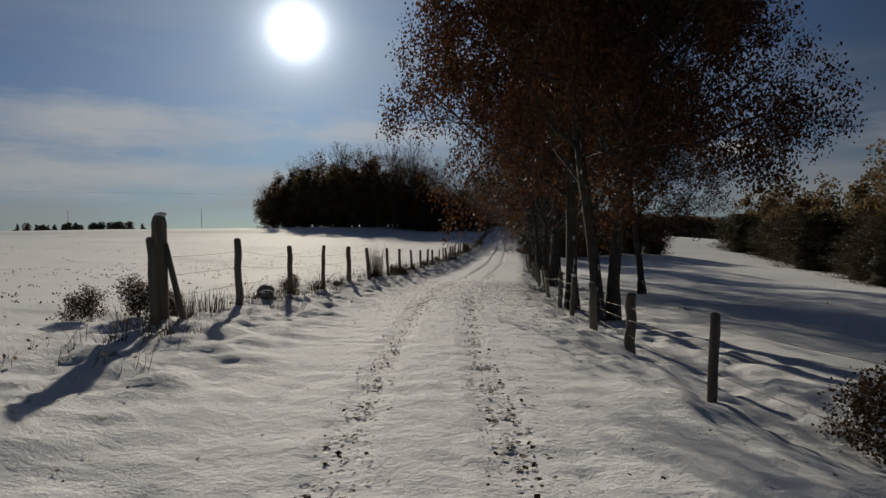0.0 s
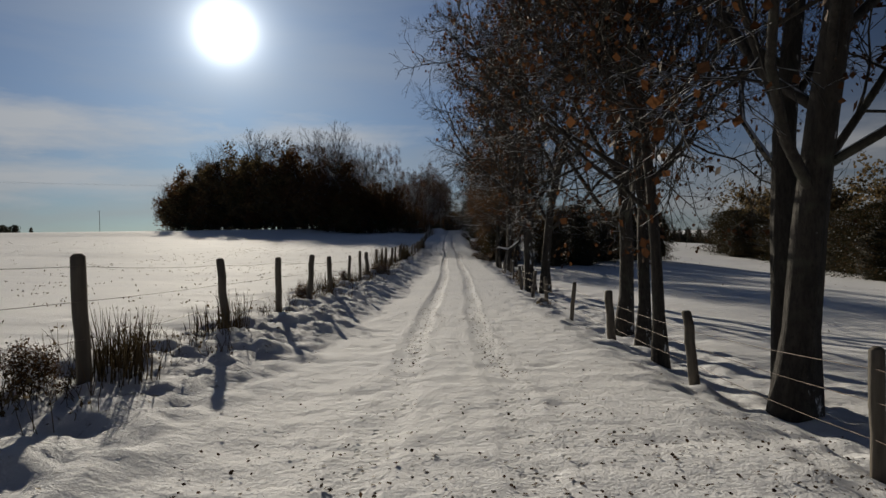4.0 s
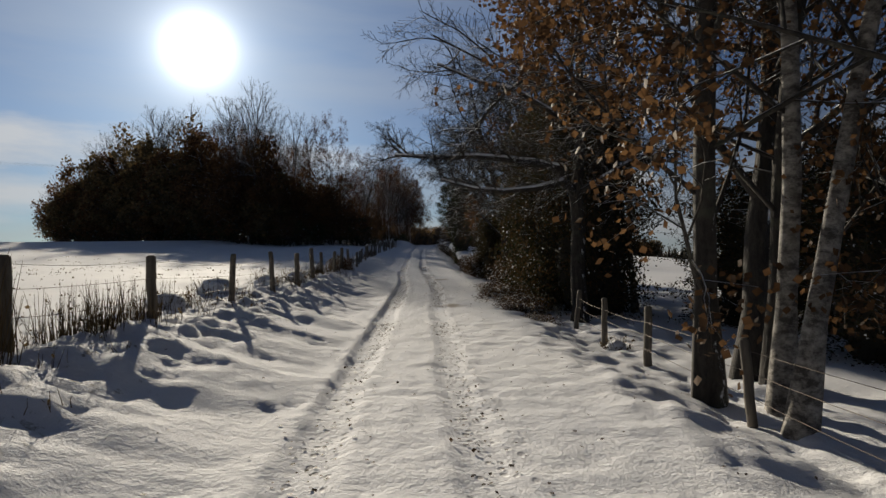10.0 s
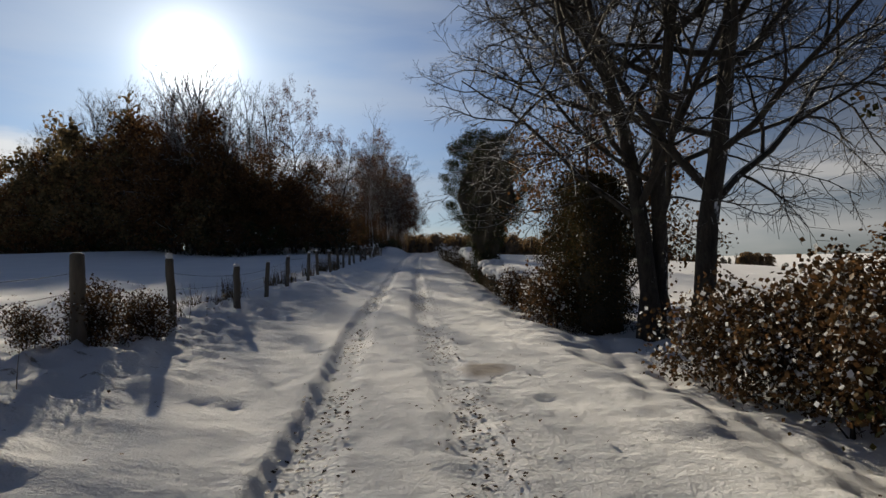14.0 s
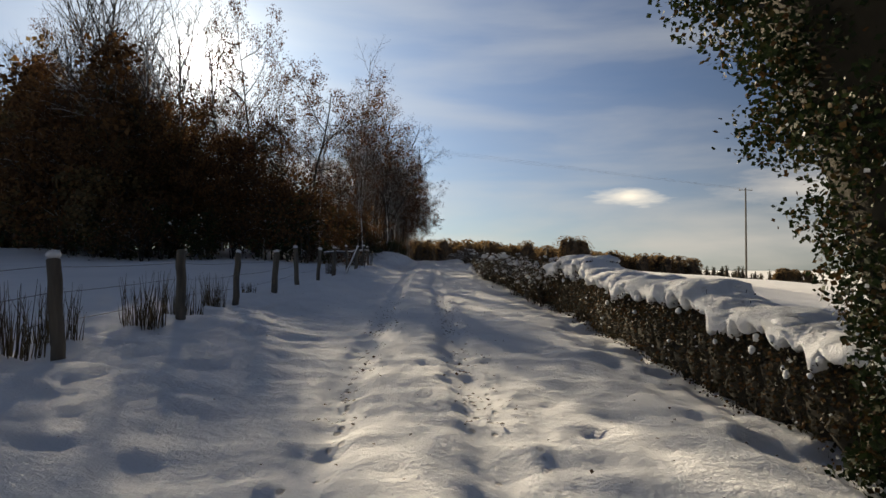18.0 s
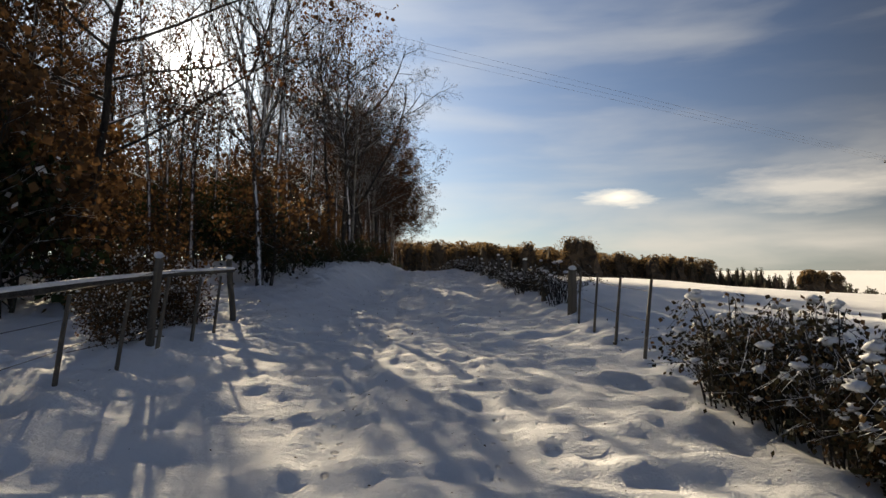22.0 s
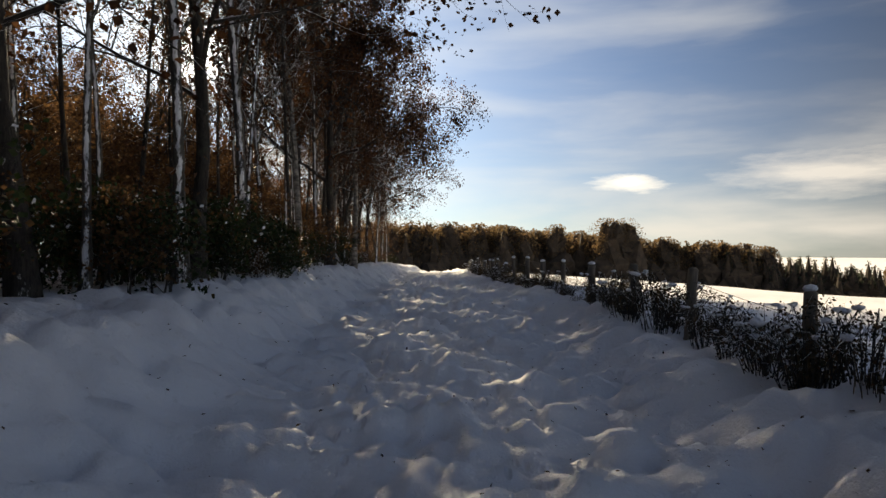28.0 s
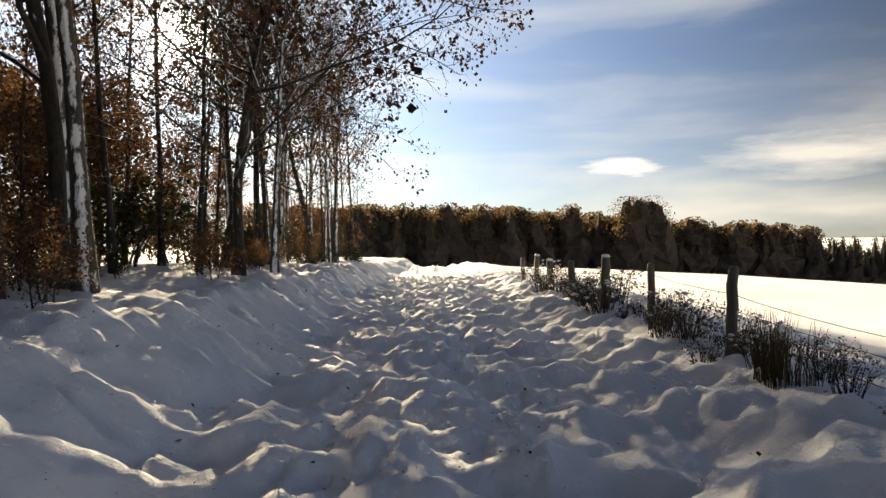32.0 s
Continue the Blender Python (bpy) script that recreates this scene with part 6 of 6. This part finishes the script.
def brash_pile(u, y, size, seed):
    """Fallen snowy branches leaning against the edge of the wood."""
    rng = random.Random(seed)
    root = thing("fallen_branches", at(u, y), "leaning fallen branches coated with snow at the edge of the wood", "branches")
    for k in range(11):
        p = Vector((rng.uniform(-0.7, 0.9), rng.uniform(-0.8, 0.8), -0.05))
        q = p + Vector((rng.uniform(-1.5, 0.3), rng.uniform(-0.5, 0.7), rng.uniform(0.8, 2.3))) * size
        m1, m2 = p.lerp(q, 0.35) + any_way(rng) * 0.12, p.lerp(q, 0.7) + any_way(rng) * 0.12
        b = Build()
        b.tube([p, m1, m2, q], [0.035, 0.028, 0.02, 0.007], 5)
        for _ in range(5):
            t = rng.uniform(0.3, 1)
            o = p.lerp(q, t)
            b.tube([o, o + Vector((rng.uniform(-0.4, 0.4), rng.uniform(-0.4, 0.4), rng.uniform(0, 0.45)))], [0.011, 0.004], 3)
        branch = part("branch", b.mesh("branch", M_BARK), root)
        w = Build()
        up = Vector((0, 0, 0.028))
        w.tube([p.lerp(m1, 0.4) + up, m1 + up, m2 + up * 0.8], [0.012, 0.03, 0.02], 5)
        part("snow", w.mesh("snow", M_SNOW), branch, "strip of snow")
    return root


brash_pile(-4.5, 197.6, 1.0, 31)
brash_pile(-5.0, 199.2, 0.8, 32)
brash_pile(-4.4, 233.9, 0.8, 33)
for u, y, s, a in ((-4.5, 169.4, 0.5, 20), (-4.7, 170.6, 0.55, 130), (-4.4, 171.7, 0.5, 250), (-4.8, 172.8, 0.6, 60), (-5.6, 173.6, 0.6, 170), (-6.8, 175.2, 0.8, 300), (-8.0, 174.8, 0.8, 90), (-4.2, 206.4, 0.4, 10), (-4.0, 221.5, 0.4, 100), (-3.8, 243.5, 0.4, 200)):
    put(scrub, at(u, y), a, s, "snowy brambles along the edge of the wood")


# ---- dry grass, stones and litter ----
def tuft_mesh(seed, height, blades, spread):
    """Stiff dead stems of uneven height, a few with side shoots."""
    rng = random.Random(seed)
    b = Build()
    for _ in range(blades):
        a, r = rng.uniform(0, 6.28), spread * rng.random() ** 0.7
        p = Vector((r * math.cos(a), 1.6 * r * math.sin(a), -0.05))
        lean = Vector((math.cos(a) * 0.06 + rng.gauss(0, 0.07), math.sin(a) * 0.06 + rng.gauss(0, 0.07), 1))
        h = height * (0.3 + 0.8 * rng.random() ** 1.4)
        m, q = p + lean * h * 0.55, p + lean * h + Vector((rng.gauss(0, 0.05), rng.gauss(0, 0.05), 0)) * h
        b.tube([p, m, q], [0.0065, 0.005, 0.002], 3)
        if rng.random() < 0.35:
            b.tube([m, m + Vector((rng.gauss(0, 0.1), rng.gauss(0, 0.1), 0.3)) * h], [0.004, 0.0015], 3)
    return b.mesh("rush_clump", M_STRAW)


TUFTS = [tuft_mesh(1, 1.15, 100, 0.2), tuft_mesh(2, 0.8, 90, 0.25), tuft_mesh(3, 0.48, 70, 0.22)]


def tuft(u, y, kind, scale=1.0):
    t = thing("grass_tuft", at(u, y), ("tall", "rusty brown", "short")[kind] + " clump of dry rushes sticking out of the snow", "grass", "tufts along the fence", random.Random(y).uniform(0, 360), scale)
    part("rush_clump", TUFTS[kind], t)
    return t


for u, y, k, s in ((-5.0, 12.6, 2, 1.1), (-5.3, 11.6, 2, 1.2), (-4.4, 20.0, 2, 0.8), (-4.35, 29.8, 0, 1.4), (-4.55, 30.2, 0, 1.1), (-4.3, 36.4, 1, 1.0), (-4.1, 36.0, 2, 1.3), (-4.5, 37.0, 1, 0.9), (-4.2, 40.4, 1, 1.0), (-4.45, 39.8, 2, 1.2),
                   (-4.7, 51.4, 1, 0.9), (-4.9, 49.5, 2, 1.2), (-4.6, 56.3, 2, 1.3), (-4.5, 60.4, 1, 1.0), (-4.3, 59.8, 2, 1.1), (-4.45, 64.8, 0, 1.25), (-4.6, 65.3, 0, 1.1), (-4.4, 65.6, 1, 1.2), (-4.7, 73.5, 1, 0.9), (-4.8, 77.2, 2, 1.3), (-4.6, 79.6, 2, 1.1), (-4.4, 82.5, 0, 1.25), (-4.3, 83.2, 0, 1.35), (-4.6, 83.7, 0, 1.2), (-4.3, 84.4, 0, 0.95), (-4.4, 86.3, 1, 0.9), (-4.15, 86.9, 1, 0.85), (-4.5, 85.0, 1, 1.0),
                   (-4.3, 88.2, 1, 0.9), (-4.0, 93.0, 2, 0.8), (-4.2, 104.2, 1, 0.7), (-4.4, 109.0, 1, 0.7), (-4.6, 120.8, 1, 0.8), (-4.7, 127.6, 1, 0.9), (-4.5, 128.6, 2, 1.0), (-4.9, 126.7, 2, 1.1), (-4.6, 137.4, 1, 1.05), (-4.8, 138.6, 1, 0.9), (-4.5, 140.6, 1, 1.1), (-4.7, 142.8, 1, 1.1), (-4.6, 144.4, 1, 0.95), (-4.8, 134.2, 1, 1.0), (-4.6, 147.2, 2, 0.8), (-4.4, 160.2, 0, 0.8)):
    tuft(u, y, k, s)
rng = random.Random(44)
for k in range(22):
    y = rng.uniform(198, 252)
    tuft(lane_u(y) + rng.uniform(-0.2, 0.4), y, rng.randrange(3), rng.uniform(0.6, 0.9))


def boulder(u, y, size, seed, snowy):
    rng = random.Random(seed)
    t = thing("stone", at(u, y), "grey field stone half buried in snow", "stone", "stones along the verge", rng.uniform(0, 360))
    b = Build()
    b.lump(Vector((0, 0, size * 0.25)), size, size * 0.8, size * 0.7, rng, 0.18, 5, 8)
    part("rock", b.mesh("rock", M_STONE), t)
    if snowy:
        s = Build()
        s.lump(Vector((0, 0, size * 0.72)), size * 0.8, size * 0.65, size * 0.3, rng, 0.15, 4, 8)
        part("snow", s.mesh("snow", M_SNOW), t, "cap of snow")
    return t


for k, (u, y, s, w) in enumerate(((-5.0, 16.3, 0.3, 0), (-4.4, 22.8, 0.2, 0), (-4.6, 15.2, 0.22, 1), (3.5, 54.3, 0.24, 0))):
    boulder(u, y, s, k, w)


def hummock(u, y, size, seed):
    """A tussock of heath buried under a cap of snow, with dead stems sticking out."""
    rng = random.Random(seed)
    t = thing("tussock", at(u, y), "snow-covered tussock of heath with dead stems on the verge", "tussock", "tussocks along the verges", rng.uniform(0, 360))
    b, g = Build(), Build()
    b.lump(Vector((0, 0, size * 0.1)), size, size * 0.75, size * 0.62, rng, 0.2, 6, 11)
    part("snow", b.mesh("snow", M_SNOW), t, "rounded cap of snow")
    for _ in range(46):
        a, r = rng.uniform(0, 6.283), size * rng.uniform(0.55, 1.15)
        p = Vector((r * math.cos(a), r * 0.8 * math.sin(a), -0.03))
        q = p + Vector((math.cos(a) * 0.12 + rng.gauss(0, 0.06), math.sin(a) * 0.12 + rng.gauss(0, 0.06), rng.uniform(0.12, 0.42) * (0.6 + size)))
        g.tube([p, p.lerp(q, 0.5) + any_way(rng) * 0.02, q], [0.006, 0.005, 0.002], 3)
        for _ in range(2):
            g.leaf(p.lerp(q, rng.uniform(0.3, 1)), any_way(rng), any_way(rng), rng.uniform(0.03, 0.07), 0.4)
    tagged(part("dead_stem_tangle", g.mesh("dead_stem_tangle", M_STRAW), t), "thin brown dead stems", kind="stuff")
    return t


rng = random.Random(57)
for u, y, size in ((-5.2, 94.6, 0.5), (-4.6, 97.2, 0.45), (-4.4, 100.6, 0.4), (-4.7, 103.6, 0.3), (-4.9, 90.6, 0.4), (-4.4, 53.4, 0.34), (-4.3, 58.4, 0.26), (-4.6, 62.4, 0.4), (-5.0, 69.9, 0.36), (-4.9, 76.4, 0.34), (-4.9, 79.8, 0.36), (3.5, 69.9, 0.22), (3.9, 70.6, 0.3), (4.4, 70.4, 0.34), (4.1, 77.8, 0.26), (3.75, 78.7, 0.2), (4.75, 79.0, 0.34), (4.35, 78.4, 0.3), (5.0, 81.3, 0.3), (3.5, 63.8, 0.2), (3.3, 52.0, 0.24), (4.6, 93.0, 0.24), (3.6, 30.0, 0.2)):
    hummock(u, y, size, int(y * 10))

# tangled dead grass and weeds along the crest of the left bank
bank = Build()
for _ in range(1500):
    y = rng.uniform(6, 120)
    if math.sin(y * 0.9) + math.sin(y * 0.37 + 1) < rng.uniform(-1.3, 0.9):
        continue
    p = at(rng.gauss(-4.5, 0.42), y) - Vector((0, 0, 0.02))
    tall = rng.choice((0.16, 0.2, 0.3, 0.55))
    for _ in range(rng.randrange(4, 9)):
        q = p + Vector((rng.gauss(0, 0.08), rng.gauss(0, 0.12), 0))
        e = q + Vector((rng.gauss(0, 0.25), rng.gauss(0, 0.25), rng.uniform(0.5, 1.1))) * tall
        bank.tube([q, q.lerp(e, 0.5) + any_way(rng) * 0.02, e], [0.005, 0.004, 0.0015], 3)
        if rng.random() < 0.5:
            bank.leaf(q.lerp(e, rng.random()), any_way(rng), any_way(rng), rng.uniform(0.03, 0.08), 0.35)
tagged(new("bank_grass", bank.mesh("bank_grass", M_STRAW, False)), "dead grass and weeds sticking out of the snowy bank", "grass", kind="stuff")

litter = Build()
rng = random.Random(12)
for _ in range(5200):
    y = rng.uniform(2, 262)
    zone = rng.random()
    u = rng.gauss(1.2, 1.5) if zone < 0.5 else rng.uniform(-4.2, 4.6)
    if 10 < y < 32 and zone > 0.5:
        u = rng.uniform(-3, 5)
    if abs(u) > 6:
        continue
    p = at(u, y) + Vector((0, 0, 0.012))
    litter.leaf(p, Vector((rng.uniform(-1, 1), rng.uniform(-1, 1), rng.uniform(-0.1, 0.35))).normalized(), Vector((0, 0, 1)), rng.uniform(0.02, 0.055) * (1 if y < 115 else 0.7), 0.45)
for _ in range(3400):
    y = rng.uniform(172, 264)
    p = at(rng.uniform(-5.0, 4.8), y) + Vector((0, 0, 0.008))
    litter.leaf(p, Vector((rng.uniform(-1, 1), rng.uniform(-1, 1), rng.uniform(-0.05, 0.5))).normalized(), Vector((0, 0, 1)), rng.uniform(0.02, 0.07), rng.uniform(0.15, 0.45))
for _ in range(15000):
    y = rng.uniform(9, 37)
    u = rng.uniform(-2.4, 4.6) if rng.random() < 0.7 else rng.gauss(2.6, 1.0)
    if rng.random() > ease(12, 22, y) * (1 - ease(30, 38, y)):
        continue
    p = at(u, y) + Vector((0, 0, 0.01))
    litter.broad_leaf(p, Vector((rng.uniform(-1, 1), rng.uniform(-1, 1), rng.uniform(-0.05, 0.4))).normalized(), Vector((rng.uniform(-0.4, 0.4), rng.uniform(-0.4, 0.4), 1)), rng.uniform(0.018, 0.045), 0.42)
# specks along the ruts stand for dirt and shade in the tread marks
for _ in range(9000):
    y = rng.uniform(3, 150)
    u = (RUT_LEFT if rng.random() < 0.5 else RUT_RIGHT) + rng.gauss(0, 0.17) + 0.05
    if rng.random() < 0.35:
        y = rng.uniform(92, 128)
    if math.sin(y * 0.31) + math.sin(y * 0.83) < -0.9:
        continue
    p = at(u, y) + Vector((0, 0, 0.006))
    litter.leaf(p, Vector((rng.uniform(-1, 1), rng.uniform(-0.6, 0.6), rng.uniform(0, 0.25))).normalized(), Vector((0, 0, 1)), rng.uniform(0.02, 0.055), 0.5)
# dark scraps in the first wheel tracks, standing for soil and shade in the prints
for _ in range(1500):
    y = rng.uniform(3.5, 22)
    if math.sin(y * 5.2) < -0.2:
        continue
    p = at((RUT_LEFT if rng.random() < 0.5 else RUT_RIGHT) + rng.gauss(0, 0.1) + 0.05, y) + Vector((0, 0, 0.006))
    litter.leaf(p, Vector((rng.uniform(-1, 1), rng.uniform(-0.6, 0.6), rng.uniform(0, 0.2))).normalized(), Vector((0, 0, 1)), rng.uniform(0.03, 0.075), 0.5)
tagged(new("leaf_litter", litter.mesh("leaf_litter", M_LITTER, False)), "scattered brown leaves and twigs fallen on the snow, and dark scraps for shaded, soily wheel prints", "leaves", kind="stuff")


stubble = Build()
rng = random.Random(21)
for _ in range(2300):
    near = rng.random() < 0.6
    u = -rng.uniform(4.6, 26) if near else rng.choice((-1, 1)) * rng.uniform(5, 70)
    y = rng.uniform(2, 125)
    p = at(u, y) + Vector((0, 0, -0.01))
    for k in range(3):
        q = p + Vector((rng.uniform(-0.15, 0.15), rng.uniform(-0.15, 0.15), 0))
        stubble.leaf(q, Vector((rng.uniform(-0.7, 0.7), rng.uniform(-0.7, 0.7), 0.8)).normalized(), any_way(rng), rng.uniform(0.04, 0.105), 0.26)
tagged(new("field_stubble", stubble.mesh("field_stubble", M_STRAW, False)), "dry grass tips poking through the snow of the fields", "grass", kind="stuff")


# ---- poles and far country ----
def power_pole(name, place, height, label):
    root = thing(name, place, label, "utility pole")
    b = Build()
    b.tube([Vector((0, 0, -0.3)), Vector((0, 0, height * 0.5)), Vector((0, 0, height))], [0.15, 0.13, 0.1], 8, True)
    part("mast", b.mesh("mast", M_POST), root)
    c = Build()
    c.tube([Vector((-0.95, 0, height - 0.35)), Vector((0, 0, height - 0.3)), Vector((0.95, 0, height - 0.35))], [0.05] * 3, 6, True)
    part("crossarm", c.mesh("crossarm", M_POST), root)
    ins = Build()
    ins.tube([Vector((0, 0, 0)), Vector((0, 0, 0.12)), Vector((0, 0, 0.2))], [0.03, 0.06, 0.03], 7, True)
    me = ins.mesh("insulator", M_STONE)
    for x in (-0.85, 0, 0.85):
        part("insulator", me, root).matrix_local = pose(x, 0, height - 0.3)
    return root


power_pole("power_pole", at(44.9, 219.7), 13.2, "slender wooden power pole standing in the snowfield")
for u, y in ((-186, 345), (-262, 330)):
    power_pole("power_pole", at(u, y), 13.0, "far wooden power pole on the snowy crest")
wires = thing("power_line", at(44.9, 219.7), "three thin overhead power lines crossing the fields", "cable")
inv = wires.matrix_world.inverted()
for k in (-0.85, 0, 0.85):
    a = at(44.9, 219.7) + Vector((k, 0, 13.0))
    q = Vector((-117 + k, 109 - k, 10.2))
    b = Build()
    b.tube([inv @ (a.lerp(q, f / 10) - Vector((0, 0, 1.2 * (f / 10) * (1 - f / 10)))) for f in range(11)], [0.0045] * 11, 4)
    part("cable", b.mesh("cable", M_WIRE), wires)


def far_wood(name, label, line, depth, height, count, seed, conifer, mat, size=0.9):
    """A distant belt of trees: many crowns of clumped leaves over darker cores that stand in for inner shade."""
    rng = random.Random(seed)
    b, cores = Build(), []
    for k in range(count):
        f = rng.random() * (len(line) - 1)
        i = min(int(f), len(line) - 2)
        a, c = line[i], line[i + 1]
        x, y, z, h = [a[j] + (c[j] - a[j]) * (f - i) for j in range(4)]
        x, y = x + rng.uniform(-1, 1) * depth * 0.4, y + rng.uniform(0, 1) * depth
        h *= rng.uniform(0.75, 1.08)
        tip = rng.random() < conifer
        first = len(b.f)
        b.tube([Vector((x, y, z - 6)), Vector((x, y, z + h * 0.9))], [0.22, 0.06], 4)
        # solid lumps, coloured as the shaded inside of the crown
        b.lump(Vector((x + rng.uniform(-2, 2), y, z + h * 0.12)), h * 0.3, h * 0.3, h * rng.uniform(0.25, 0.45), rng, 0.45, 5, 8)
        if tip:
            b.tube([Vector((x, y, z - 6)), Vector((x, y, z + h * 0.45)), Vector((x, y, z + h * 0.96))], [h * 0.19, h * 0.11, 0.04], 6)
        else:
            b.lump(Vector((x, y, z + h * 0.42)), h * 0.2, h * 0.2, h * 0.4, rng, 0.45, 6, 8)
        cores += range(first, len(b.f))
        for q in range(110 if tip else 520):
            t = rng.random() ** (0.8 if tip else 0.55)
            r = h * (0.21 * (1 - t) + 0.012 if tip else 0.30 * math.sqrt(max(0.03, 1 - (2 * t - 1.0) ** 2)) * rng.uniform(0.45, 1.1) + 0.02)
            an = rng.uniform(0, 6.28)
            p = Vector((x + r * math.cos(an), y + r * math.sin(an), z + h * (0.06 + 0.92 * t)))
            b.leaf(p, (Vector((math.cos(an), math.sin(an), -0.5 if tip else rng.uniform(-0.2, 1.2)))).normalized(), any_way(rng), size * rng.uniform(0.4, 1.2) * (0.8 if tip else 0.62), 0.5)
    me = b.mesh(name, mat, False)
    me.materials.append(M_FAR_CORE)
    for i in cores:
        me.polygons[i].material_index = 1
    return tagged(new(name, me), label, "forest", kind="stuff")


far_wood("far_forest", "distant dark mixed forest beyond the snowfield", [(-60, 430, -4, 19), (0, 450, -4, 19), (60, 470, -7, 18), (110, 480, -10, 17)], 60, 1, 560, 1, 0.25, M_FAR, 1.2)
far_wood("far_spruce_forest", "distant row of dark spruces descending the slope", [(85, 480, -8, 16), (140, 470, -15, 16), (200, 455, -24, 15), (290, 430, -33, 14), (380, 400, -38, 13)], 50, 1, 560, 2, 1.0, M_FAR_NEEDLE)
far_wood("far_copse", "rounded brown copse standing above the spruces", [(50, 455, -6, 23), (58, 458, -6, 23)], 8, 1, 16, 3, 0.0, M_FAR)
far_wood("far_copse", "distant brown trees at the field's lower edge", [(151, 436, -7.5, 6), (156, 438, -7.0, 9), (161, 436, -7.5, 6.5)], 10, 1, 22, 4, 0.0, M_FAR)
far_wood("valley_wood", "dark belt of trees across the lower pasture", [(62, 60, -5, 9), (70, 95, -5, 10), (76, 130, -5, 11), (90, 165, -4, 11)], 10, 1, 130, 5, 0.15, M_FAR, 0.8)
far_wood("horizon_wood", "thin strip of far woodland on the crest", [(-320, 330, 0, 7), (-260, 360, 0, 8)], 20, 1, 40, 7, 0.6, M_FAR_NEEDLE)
